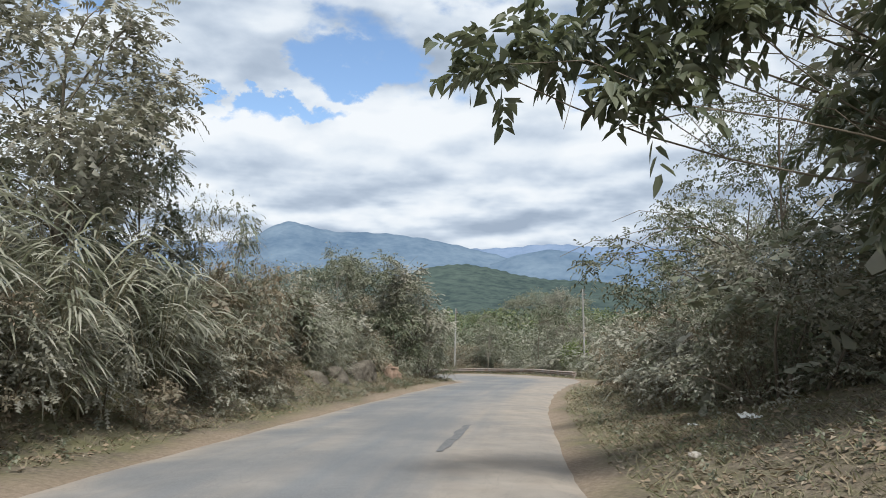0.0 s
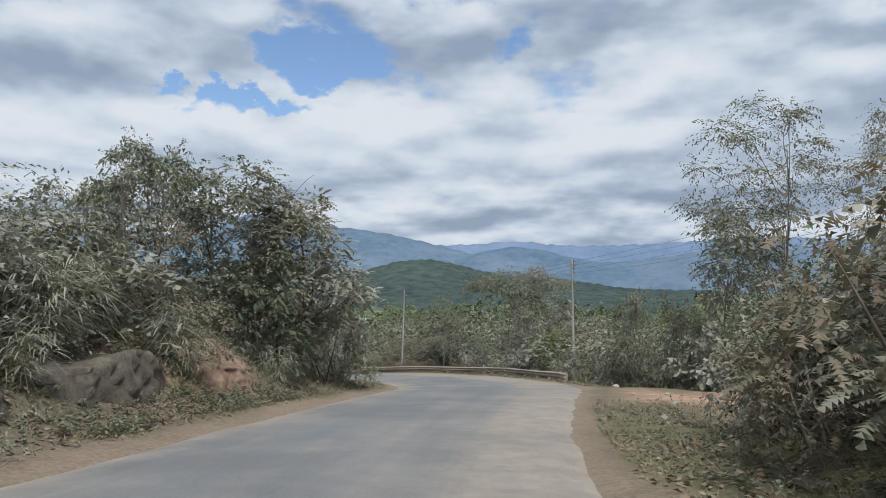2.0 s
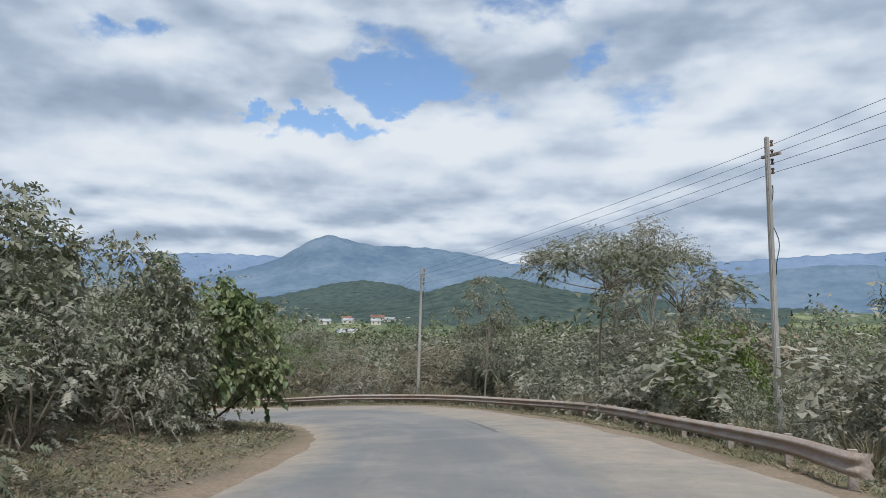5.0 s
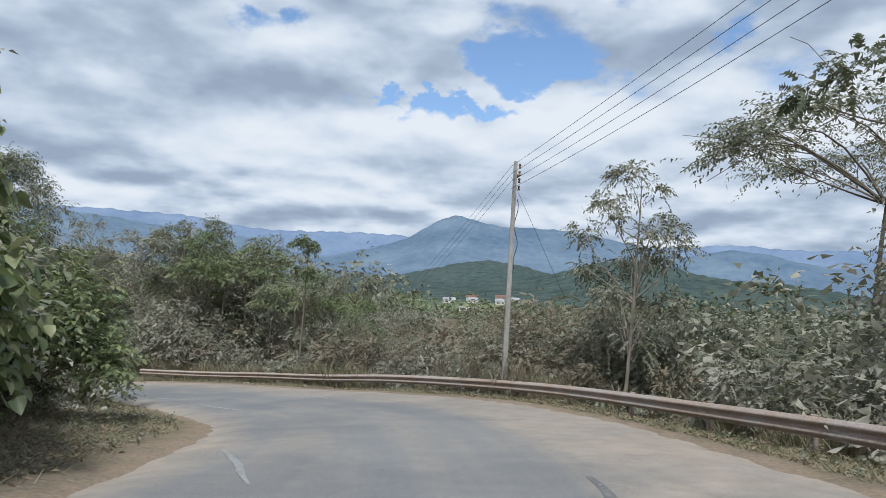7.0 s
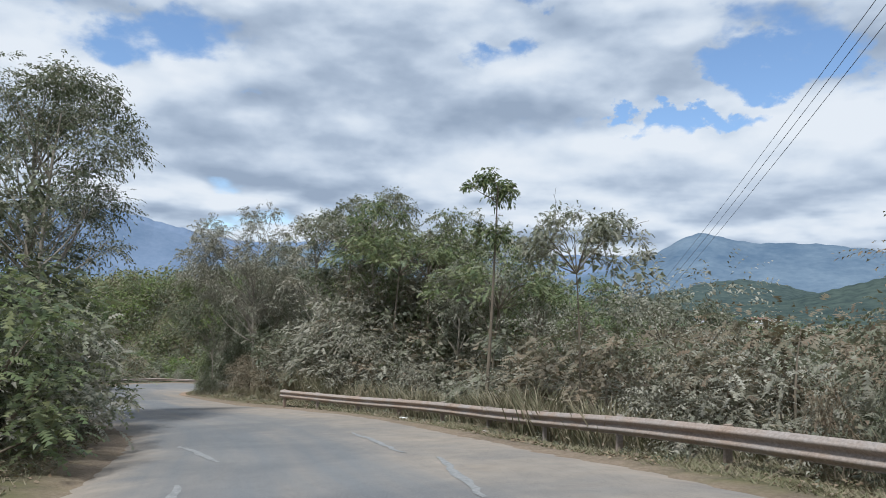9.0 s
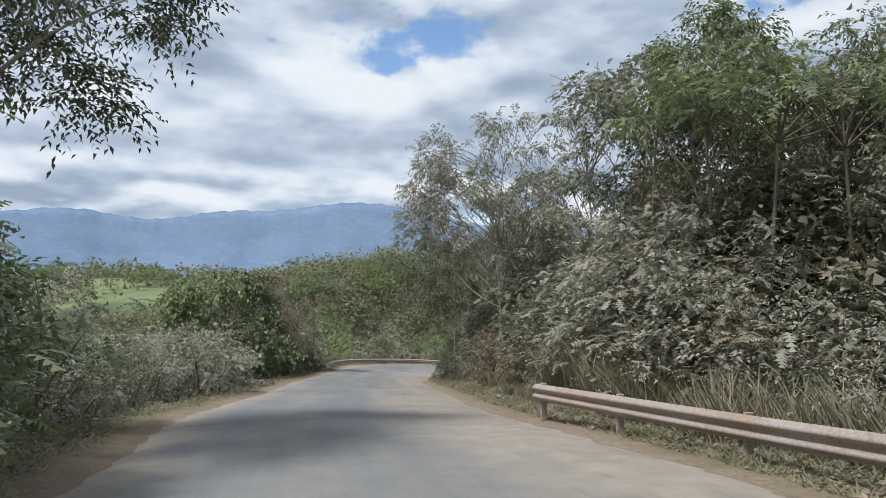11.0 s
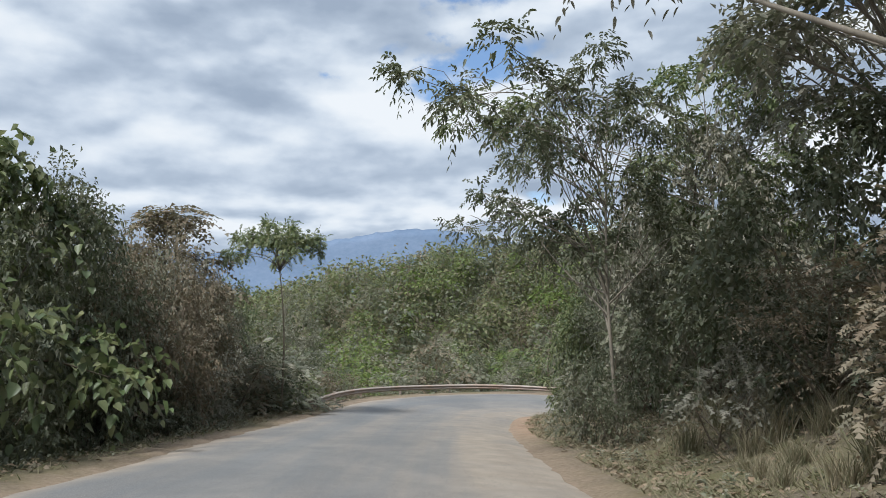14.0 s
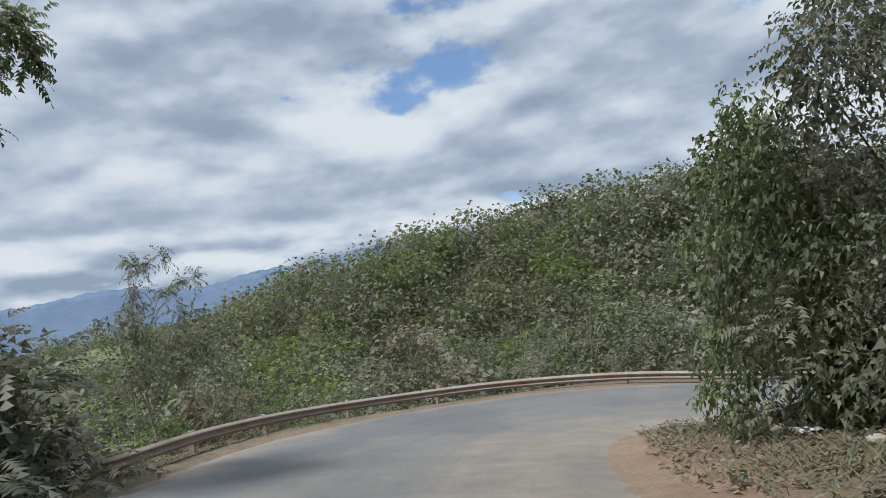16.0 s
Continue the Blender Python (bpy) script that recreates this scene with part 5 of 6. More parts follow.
belt(52, 78, 11, 18, 22, [("shrub", "dusty"), ("shrub", "olive"), ("shrub", "dry"), ("tree", "olive")], 4.0, 6.0, 152, joined=True)
belt(77, 95, 11, 18, 16, [("shrub", "dusty"), ("shrub", "olive"), ("shrub", "dry")], 3.6, 5.0, 352, joined=True)
belt(95, 112, 11, 18, 14, [("shrub", "dusty"), ("shrub", "olive"), ("tree", "olive")], 4.0, 6.0, 452, joined=True)
belt(56, 90, 17, 34, 34, [("shrub", "olive"), ("shrub", "green"), ("tree", "olive")], 3.5, 5.5, 53, joined=True)
plant("umbrella", "dark", 10.0, 71.5, 8.4, 0.8, 1, 0)
plant("umbrella", "olive", 12.5, 71.5, 8.6, 0.9, 2, 1)
plant("tree", "dusty", *at(66.5, 10.0), 6.6, 0.7, 3, 2)
plant("sparse", "olive", 4.9, 78.9, 6.9, 0.85, 1, 1)
plant("shrub", "olive", 5.8, 80.4, 4.6, 0.8, 1, 0)
plant("umbrella", "olive", 12.0, 82.0, 13.5, 0.95, 1, 2, label="tall open tree with wide feathery branches down the slope")
plant("sparse", "dusty", 13.0, 77.0, 12.0, 0.8, 1, 0)
plant("umbrella", "olive", -6.4, 88.9, 6.0, 0.62, 1, 1, leaf_scale=0.85, thick=2.2)
plant("parasol", "green", -10.6, 92.0, 8.2, 0.85, 2, 2, label="thin lone tree with a small tufted crown")
for s, o, h, k, t, w, v in ((95, 10, 6.4, "sparse", "green", 0.9, 0), (98, 8.8, 7.4, "umbrella", "green", 0.85, 1), (101, 10.0, 7.8, "sparse", "olive", 1.0, 2), (104, 8.4, 8.0, "umbrella", "green", 0.9, 1),
                            (107, 8.4, 8.2, "sparse", "green", 0.85, 0), (110.5, 8.2, 8.8, "umbrella", "olive", 0.8, 1), (113, 9.0, 9.4, "sparse", "dark", 0.9, 2), (99, 12.5, 8.4, "umbrella", "green", 0.85, 0), (92, 10.5, 6.2, "umbrella", "olive", 0.75, 2)):
    plant(k, t, *at(s, o), h, w, 6, v)
belt(106, 118, 6.6, 9.0, 14, [("shrub", "olive"), ("shrub", "dusty"), ("shrub", "dry"), ("shrub", "dark")], 2.0, 4.0, 54)
rng_g = np.random.default_rng(55)
for k in range(110):
    grass_clump(*at(rng_g.uniform(87, 110), rng_g.uniform(5.2, 6.2)), rng_g.uniform(1.0, 2.0), int(rng_g.integers(3)))
for k in range(44):
    grass_clump(*at(rng_g.uniform(54, 88), rng_g.uniform(5.7, 6.5)), rng_g.uniform(0.6, 1.3), int(rng_g.integers(3)))

for k in range(110):
    grass_clump(*at(rng_g.uniform(106, 129), rng_g.uniform(4.7, 7.4)), rng_g.uniform(0.35, 0.85), int(rng_g.integers(3)))
for k in range(8):
    grass_clump(*at(rng_g.uniform(77.5, 81.5), rng_g.uniform(5.4, 5.7)), rng_g.uniform(1.0, 1.5), int(rng_g.integers(3)))
for x, y, h, t in ((0.4, 82.9, 1.6, "dusty"), (2.4, 81.8, 1.5, "dry"), (3.9, 81.2, 1.6, "dusty"), (0.2, 84.6, 3.0, "olive"), (2.6, 84.2, 2.8, "dusty")):
    plant("shrub", t, x, y, h, 0.9, 12, 1)

for k, (o, h) in enumerate(((5.05, 1.5), (5.0, 1.7), (5.1, 1.4), (5.05, 1.8), (5.0, 1.6), (5.1, 1.5), (5.05, 1.7))):
    plant("shrub", ("dry", "dusty", "olive")[k % 3], *at(78.6 + 0.6 * k, o + 0.15), 0.85 * h, 0.4, 13, k % 3)

# inside of the bend
plant("broad", "green", -4.2, 64.2, 4.6, 0.85, 1, 0)
plant("mound", "olive", -4.7, 59.8, 4.6, 0.8, 2, 1)
plant("mound", "olive", -4.9, 55.0, 4.4, 0.8, 3, 2)
plant("shrub", "dusty", *at(58.5, -7.2), 2.0, 0.8, 3, 0)
plant("shrub", "dusty", *at(53.5, -7.2), 2.4, 0.9, 3, 1)
plant("shrub", "dusty", *at(61.5, -7.2), 2.0, 0.8, 3, 2)
plant("column", "green", -5.8, 65.4, 5.4, 0.75, 1, 0)
plant("shrub", "olive", *at(49.5, -6.4), 2.8, 0.9, 3, 1)
belt(47, 66, -15, -8.5, 16, [("shrub", "olive"), ("mound", "olive"), ("shrub", "dusty")], 2.8, 4.4, 61, joined=True)
plant("broad", "green", *at(70.5, -9.6), 4.4, 0.72, 1, 1)
plant("mound", "olive", *at(74.5, -10.2), 4.6, 0.75, 1, 2)
belt(69, 86, -9.6, -8.2, 10, [("shrub", "olive"), ("shrub", "dark"), ("mound", "green"), ("shrub", "dusty")], 2.2, 4.2, 62)
belt(69, 88, -12, -8, 14, [("shrub", "olive"), ("shrub", "dark"), ("shrub", "dusty")], 2.6, 4.4, 262, joined=True)
belt(69, 90, -18, -9, 22, [("shrub", "olive"), ("tree", "green"), ("shrub", "dusty")], 3.2, 5.4, 162, joined=True)
plant("shrub", "white", *at(85.5, -5.4), 1.7, 0.95, 1, 0, label="pale dusty bush in flower beside the road")
plant("sparse", "dark", -22.9, 85.4, 11.5, 1.0, 1, 0, thick=1.7)
plant("sparse", "olive", -20.9, 84.6, 10.5, 0.8, 1, 2)
plant("tree", "olive", *at(95, -7.6), 7.6, 0.8, 1, 1)
plant("tree", "green", *at(90.5, -8.2), 7.2, 0.8, 1, 2)
belt(87, 108, -6.6, -5.0, 16, [("shrub", "olive"), ("shrub", "dark"), ("shrub", "dusty"), ("shrub", "green")], 2.0, 4.0, 63)
belt(87, 108, -10, -6.4, 22, [("shrub", "olive"), ("shrub", "dark"), ("shrub", "dusty"), ("shrub", "green")], 2.4, 4.4, 263, joined=True)

# last stretch, left
belt(108, 123, -7.5, -5.2, 13, [("shrub", "dusty"), ("shrub", "olive"), ("shrub", "white"), ("shrub", "dark")], 1.8, 3.2, 71)
belt(108, 125, -12, -7, 20, [("shrub", "dusty"), ("shrub", "olive"), ("shrub", "white"), ("shrub", "dark")], 2.2, 3.6, 271, joined=True)
plant("broad", "green", -46.0, 97.5, 6.6, 0.78, 1, 0)
for s, o, h, t in ((126.5, -6.6, 2.2, "dark"), (129.5, -6.4, 2.4, "dry"), (132.0, -6.4, 2.2, "dark")):
    plant("shrub", t, *at(s, o), h, 0.9, 9, 1)
plant("mound", "dusty", *at(132.4, -8.0), 4.6, 0.6, 1, 1)
plant("shrub", "white", *at(120.5, -5.4), 2.4, 0.95, 1, 0, label="pale dusty bush in flower beside the road")
plant("shrub", "white", *at(118.0, -7.0), 2.8, 0.95, 1, 1)
plant("sparse", "white", *at(117, -11), 6.4, 0.8, 1, 0)
belt(126, 140, -9.5, -5.8, 13, [("shrub", "dry"), ("shrub", "dusty"), ("shrub", "dark"), ("shrub", "olive")], 2.2, 4.0, 72)
plant("column", "dry", -56.6, 103.7, 7.6, 1.6, 1, 1)
for s, o, h, t, v in ((130.6, -6.6, 6.4, "dark", 0), (133.6, -6.0, 5.6, "dry", 1), (136.2, -6.4, 5.8, "dusty", 2), (128.2, -6.0, 4.4, "dark", 1), (134.6, -8.2, 7.2, "olive", 0), (131.6, -8.4, 7.4, "olive", 1)):
    plant("mound", t, *at(s, o), h, 0.52, 3, v)
plant("mound", "dry", -53.8, 102.4, 6.4, 0.55, 1, 1)
plant("mound", "dry", *at(137.6, -7.4), 6.6, 0.5, 3, 1)
plant("mound", "olive", -51.0, 100.9, 5.2, 0.55, 1, 0)
for s, o, h, t in ((138.0, -7.2, 3.8, "dark"), (140.0, -7.4, 4.0, "dry"), (142.2, -7.2, 3.6, "dark"), (143.8, -7.4, 3.2, "dusty"), (136.4, -7.6, 4.0, "dark")):
    plant("shrub", t, *at(s, o), h, 0.8, 14, 2)
plant("tree", "dry", -51.6, 100.4, 6.6, 0.62, 1, 0)
plant("shrub", "dark", -52.0, 102.4, 3.4, 0.7, 1, 0)
plant("shrub", "dry", -50.2, 101.2, 3.2, 0.7, 1, 1)
plant("shrub", "dark", -54.8, 103.6, 3.6, 0.7, 1, 2)
plant("tree", "olive", *at(132.5, -8.6), 6.6, 0.7, 1, 0)
plant("umbrella", "green", -56.25, 107.0, 6.9, 0.62, 1, 0, leaf_scale=1.15, thick=2.4, label="slim tree with a flat green crown like a parasol")
plant("tree", "olive", -57.9, 105.5, 5.6, 0.5, 1, 1)
plant("tree", "green", -60.4, 106.6, 6.0, 0.5, 1, 0)
plant("sparse", "olive", -67.0, 111.6, 6.6, 0.7, 1, 1)
belt(133, 144, -8.8, -5.8, 15, [("shrub", "dry"), ("shrub", "dusty"), ("shrub", "dark"), ("shrub", "olive")], 2.2, 3.8, 272)
belt(140, 145.5, -8.4, -5.8, 12, [("shrub", "dry"), ("shrub", "dusty"), ("shrub", "dark")], 1.8, 3.4, 372, joined=True)
belt(139, 146, -11, -6.4, 10, [("shrub", "dry"), ("shrub", "olive"), ("shrub", "dusty")], 1.8, 3.2, 73, joined=True)
belt(106, 146, -22, -10, 40, [("shrub", "dusty"), ("shrub", "olive"), ("shrub", "green"), ("shrub", "dry")], 2.4, 4.2, 173, joined=True)
# last stretch, right
for s, o, h, k, t, w, v in ((117.5, 8.6, 9.5, "sparse", "dusty", 0.9, 0), (126.0, 8.0, 9.6, "sparse", "olive", 1.0, 2), (123.5, 8.8, 7.0, "sparse", "olive", 0.9, 2), (111.5, 10.0, 9.5, "sparse", "olive", 0.9, 0),
                            (128.5, 8.8, 9.6, "sparse", "dusty", 0.95, 1)):
    plant(k, t, *at(s, o), h, w, 7, v)
OVER_A = ((124.0, 1.8, -4.9), (125.3, 2.3, -3.4), (124.6, 2.5, -4.2), (125.7, 2.8, -2.6), (123.6, 2.7, -3.0), (124.6, 2.0, -5.4), (124.0, 2.6, -2.0), (123.2, 2.8, -4.4), (126.4, 2.6, -4.6), (122.4, 3.0, -1.8), (125.5, 3.4, -6.2), (127.0, 2.0, -3.6), (126.0, 3.2, -2.2), (124.2, 3.6, -3.2), (122.6, 3.8, -5.4))
OVER_B = ((128.5, 0.9, -6.9), (128.7, 1.7, -7.4), (128.2, 2.5, -6.7), (128.9, 3.0, -8.0), (134.6, 1.8, -8.9), (134.0, 2.4, -8.1), (133.2, 2.8, -8.7), (132.6, 3.0, -7.6), (131.4, 3.4, -7.2), (133.6, 3.6, -9.4))
OVER_C = ((137.6, 1.7, -5.4), (137.0, 2.4, -5.0), (137.8, 3.0, -5.6), (136.8, 3.6, -5.2))
plant("sparse", "dusty", *at(122.0, 6.2), 11.5, 0.75, 7, 1, slim=0.8, extra=reaching("sparse", *at(122.0, 6.2), 11.5, 0.75, OVER_A), label="tall open dusty tree whose crown hangs over the road")
plant("sparse", "green", *at(136.2, 8.6), 10.0, 0.75, 7, 0, slim=0.6, extra=reaching("sparse", *at(136.2, 8.6), 10.0, 0.75, OVER_C), label="leafy tree with a long bough hanging over the road")
plant("sparse", "dark", -43.7, 109.9, 8.2, 0.75, 7, 2, slim=0.7, leaf_scale=0.9, extra=reaching("sparse", -43.7, 109.9, 8.2, 0.75, OVER_B),
      label="pale-barked leafy tree reaching boughs over the road")
for x, y, h, t, v in ((-43.3, 108.9, 1.5, "dark", 0), (-44.3, 109.5, 1.7, "olive", 1), (-42.6, 108.6, 1.6, "dark", 2)):
    plant("shrub", t, x, y, h, 0.7, 8, v)
plant("mound", "dark", *at(131.8, 7.0), 3.6, 0.7, 7, 1)
plant("mound", "dark", *at(127.6, 7.4), 4.4, 0.7, 7, 2)
plant("sparse", "olive", *at(137.5, 9.6), 8.6, 0.95, 7, 0)
plant("mound", "olive", -49.6, 117.0, 5.6, 0.62, 7, 2)
plant("mound", "dusty", -45.8, 115.6, 8.2, 0.5, 7, 1)
plant("mound", "green", -50.9, 116.4, 4.4, 0.55, 7, 0)
plant("mound", "olive", -47.6, 115.6, 4.6, 0.6, 7, 0)
for x, y, h, t, v in ((-50.2, 115.8, 3.0, "olive", 1), (-47.6, 114.0, 3.4, "dark", 2), (-45.6, 113.4, 3.2, "olive", 0), (-49.0, 116.6, 4.4, "dark", 2), (-45.0, 115.0, 4.4, "olive", 1)):
    plant("shrub", t, x, y, h, 0.8, 8, v)
plant("tree", "olive", -46.4, 116.0, 9.0, 0.7, 7, 1)
belt(110, 128, 5.4, 7.4, 30, [("shrub", "dry"), ("shrub", "olive"), ("shrub", "dusty"), ("shrub", "dry")], 1.1, 2.4, 74)
belt(112, 136, 8, 11, 20, [("shrub", "dry"), ("shrub", "olive"), ("shrub", "dusty"), ("shrub", "dark")], 1.8, 3.4, 274, joined=True)
belt(112, 136, 10, 18, 26, [("shrub", "olive"), ("tree", "olive"), ("shrub", "dusty")], 2.6, 4.6, 174, joined=True)
# outside the last bend
belt(145, 164, -8.0, -5.4, 22, [("shrub", "dusty"), ("shrub", "dry"), ("shrub", "olive")], 1.0, 2.2, 75, (0.8, 1.1))
belt(143, 164, -26, -7.5, 56, [("shrub", "bright"), ("shrub", "green"), ("tree", "olive"), ("shrub", "olive"), ("shrub", "dusty")], 2.4, 4.6, 76, joined=True)

# young trees on the near part of the hillside across the bend
rng_h = np.random.default_rng(61)
for k in range(330):
    x, y = rng_h.uniform(-112, -60), rng_h.uniform(100, 172)
    if math.hypot(x + 62, y - 120) > 56 or abs(on_road(x, y)[1][0]) < 9.5:
        continue
    brown = rng_h.uniform() < 0.25 + 0.5 * (x < -76) * (y < 128)
    kind, tint = (("shrub", "dry"), ("shrub", "dusty"), ("tree", "olive"))[k % 3] if brown else (("tree", "bright"), ("tree", "green"), ("shrub", "bright"), ("tree", "olive"), ("sparse", "green"), ("tree", "dark"))[k % 6]
    thicket(kind, tint, x, y, rng_h.uniform(3.2, 5.6), rng_h.uniform(0.8, 1.15), int(rng_h.integers(3)), rng_h.uniform(0, 360))

for tint, pieces in THICKET.items():
    v, f = join_arrays(pieces)
    if tint == "wood":
        tagged(new("thicket_wood", mesh_np("thicket_wood", v, f, BARK, True)), "bare stems inside the roadside thicket", "undergrowth", kind="stuff")
    else:
        tagged(new("thicket_" + tint, mesh_np("thicket_" + tint, v, f, LEAF[tint])), LABELS[tint] + " undergrowth behind the first row of shrubs", "undergrowth", kind="stuff")


# ---------------------------------------------------------------- woods in the distance
def woods(name, label, places, heights, per, tint, seed, size):
    """Many small tree crowns of leafy clumps, far from the road."""
    rng = np.random.default_rng(seed)
    n = len(places)
    z = lie(places[:, 0], places[:, 1])
    d = unit(rng.normal(0, 1, (n, per, 3)) + [0, 0, 0.35])
    lobes = 1 + 0.28 * np.sin(d[..., 0] * 5 + rng.uniform(0, 6.3, (n, 1))) * np.sin(d[..., 1] * 6 + rng.uniform(0, 6.3, (n, 1)))
    rad = rng.uniform(0.55, 1.0, (n, per)) * lobes
    h = heights[:, None]
    mid = np.stack([places[:, 0:1] + d[..., 0] * rad * h * 0.36, places[:, 1:2] + d[..., 1] * rad * h * 0.36, z[:, None] + h * 0.55 + d[..., 2] * rad * h * 0.45], -1)
    mid = mid.reshape(-1, 3)
    direction = unit(d.reshape(-1, 3) * [1, 1, 0.5] + rng.normal(0, 0.5, (n * per, 3)) - [0, 0, 0.25])
    up = unit(rng.normal(0, 0.5, (n * per, 3)) + [0, 0, 1])
    big = np.repeat(heights, per) * size * rng.uniform(0.7, 1.3, n * per)
    v, f = leaf_faces(mid, direction, up, big * 1.1, big * 0.7, 0.15, 0.25, single=True)
    return tagged(new(name, mesh_np(name, v, f, LEAF[tint])), label, "woods", kind="stuff")


def scatter(count, az, dist, seed, clear=17.0):
    """Places by azimuth (to the left of +y) and distance from the bend, off the road."""
    rng = np.random.default_rng(seed)
    a, r = np.radians(rng.uniform(*az, count)), np.sqrt(rng.uniform(dist[0] ** 2, dist[1] ** 2, count))
    p = np.stack([-15 - np.sin(a) * r, 70 + np.cos(a) * r], 1)
    _, off, k = on_road(p[:, 0], p[:, 1])
    az = np.degrees(np.arctan2(-(p[:, 0] - 4), p[:, 1] - 50))
    village = (az > 2) & (az < 14.5) & (p[:, 1] > 360) & (p[:, 1] < 1040) & (rng.uniform(0, 1, count) > 0.22)
    return p[~village & (np.abs(off) > clear) & (bumps(p[:, 0], p[:, 1], 55, seed) > -0.25)]


p = scatter(1700, (-40, 45), (30, 150), 81, 22)
woods("valley_thicket", "mixed green thicket below the road", p, np.random.default_rng(1).uniform(2.5, 6.5, len(p)), 130, "olive", 82, 0.085)
p = scatter(1700, (-38, 40), (80, 480), 183)
p = p[p[:, 0] > -70]
woods("valley_trees", "tall dark green trees standing in the valley", p, np.random.default_rng(12).uniform(5, 11, len(p)), 70, "dark", 184, 0.11)
p = scatter(2600, (-38, 60), (140, 520), 83)
woods("valley_woods", "broad green woods on the valley floor", p, np.random.default_rng(2).uniform(4, 10, len(p)), 50, "forest", 84, 0.15)
p = scatter(2600, (48, 112), (120, 560), 285)
p = p[np.hypot(p[:, 0] + 45, p[:, 1] - 110) > 135]
woods("west_woods", "green woods on the slopes beyond the road", p, np.random.default_rng(13).uniform(4, 9, len(p)), 46, "forest", 286, 0.15)
p = scatter(2200, (-36, 60), (500, 1250), 85)
woods("distant_woods", "distant woods beyond the fields", p, np.random.default_rng(3).uniform(6, 12, len(p)), 18, "forest", 86, 0.30)


def hillside(count, seed):
    rng = np.random.default_rng(seed)
    p = np.stack([rng.uniform(-185, -60, count), rng.uniform(88, 245, count)], 1)
    _, off, k = on_road(p[:, 0], p[:, 1])
    return p[np.abs(off) > 20]


def split_near(p):
    near = np.hypot(p[:, 0] + 62, p[:, 1] - 122) < 52
    return p[near], p[~near]


p, q = split_near(hillside(2500, 87))
woods("hillside_woods", "young green woods covering the hillside across the bend", p, np.random.default_rng(4).uniform(2.4, 6.0, len(p)), 190, "forest", 88, 0.066)
woods("upper_hillside_woods", "young green woods on the far part of the hillside", q, np.random.default_rng(4).uniform(3.0, 6.0, len(q)), 72, "forest", 88, 0.1)
p = split_near(hillside(1900, 99))[0]
woods("hillside_shade_trees", "dark green trees between the saplings on the hillside", p, np.random.default_rng(15).uniform(2.5, 6.5, len(p)), 110, "dark", 100, 0.07)
p = split_near(hillside(1500, 89))[0]
p = p[bumps(p[:, 0], p[:, 1], 9, 77) > 0.05]
woods("hillside_saplings", "bright young trees on the hillside", p, np.random.default_rng(5).uniform(3, 5.5, len(p)), 150, "bright", 90, 0.075)
p = split_near(hillside(1700, 93))[0]
p = p[bumps(p[:, 0], p[:, 1], 11, 78) > 0.1]
woods("hillside_scrub", "dry brown scrub between the young trees", p, np.random.default_rng(6).uniform(2.5, 5.0, len(p)), 120, "dry", 94, 0.075)


# ---------------------------------------------------------------- verges
def verge(name, label, material, count, length, width, seed, spans, upright):
    rng = np.random.default_rng(seed)
    xs = []
    for (s0, s1, o0, o1), share in spans:
        k = int(count * share)
        s, o = rng.uniform(s0, s1, k), o0 + (o1 - o0) * rng.beta(1.2, 1.6, k)
        i = np.searchsorted(ROAD_S, s).clip(0, len(ROAD) - 1)
        off = (ROAD[i, 3] + o) * (1 if o1 > 0 else -1) if o1 > 0 else -(ROAD[i, 3] - o)
        xs.append(ROAD[i, :2] + ROAD_N[i] * off[:, None] + ROAD_T[i] * (s - ROAD_S[i])[:, None])
    p = np.concatenate(xs)
    keep = 0.5 + 0.5 * bumps(p[:, 0], p[:, 1], 1.6, seed) > rng.uniform(0, 0.9, len(p))
    _, off, k = on_road(p[:, 0], p[:, 1])
    p = p[keep & (np.abs(off) > ROAD[k, 3] + 0.15)]
    n = len(p)
    base = np.stack([p[:, 0], p[:, 1], lie(p[:, 0], p[:, 1]) - 0.01], 1)
    a = rng.uniform(0, 2 * np.pi, n)
    if upright:
        d = unit(np.stack([np.cos(a) * 0.6, np.sin(a) * 0.6, rng.uniform(0.5, 1.4, n)], 1))
        v, f = blades(rng, base, d, length * rng.uniform(0.4, 1.3, n), width, 0.4, 1)
    else:
        d = unit(np.stack([np.cos(a), np.sin(a), rng.normal(0.1, 0.25, n)], 1))
        up = unit(rng.normal(0, 0.4, (n, 3)) + [0, 0, 1])
        sz = rng.uniform(0.6, 1.4, n)
        v, f = leaf_faces(base + [0, 0, 0.03], d, up, length * sz, width * sz)
    return tagged(new(name, mesh_np(name, v, f, LEAF[material])), label, "verge", kind="stuff")


LAY_BY = [((30.5, 36, 0.4, 6.5), 0.03), ((44, 49, 6.0, 13.0), 0.02)]
SPANS = LAY_BY + [((-2, 45, -4.0, -0.4), 0.36), ((45, 110, -3.5, -0.4), 0.25), ((110, 150, -3.0, -0.3), 0.12), ((0, 30, 0.4, 4.0), 0.14), ((48, 106, 0.4, 2.2), 0.30), ((106, 150, 0.4, 4.5), 0.3)]
verge("verge_grass", "short dry green and brown grass on the verges", "verge", 200000, 0.2, 0.032, 91, SPANS, True)
verge("leaf_litter", "fallen dry leaves scattered on the verges", "litter", 52000, 0.085, 0.045, 92, SPANS, False)


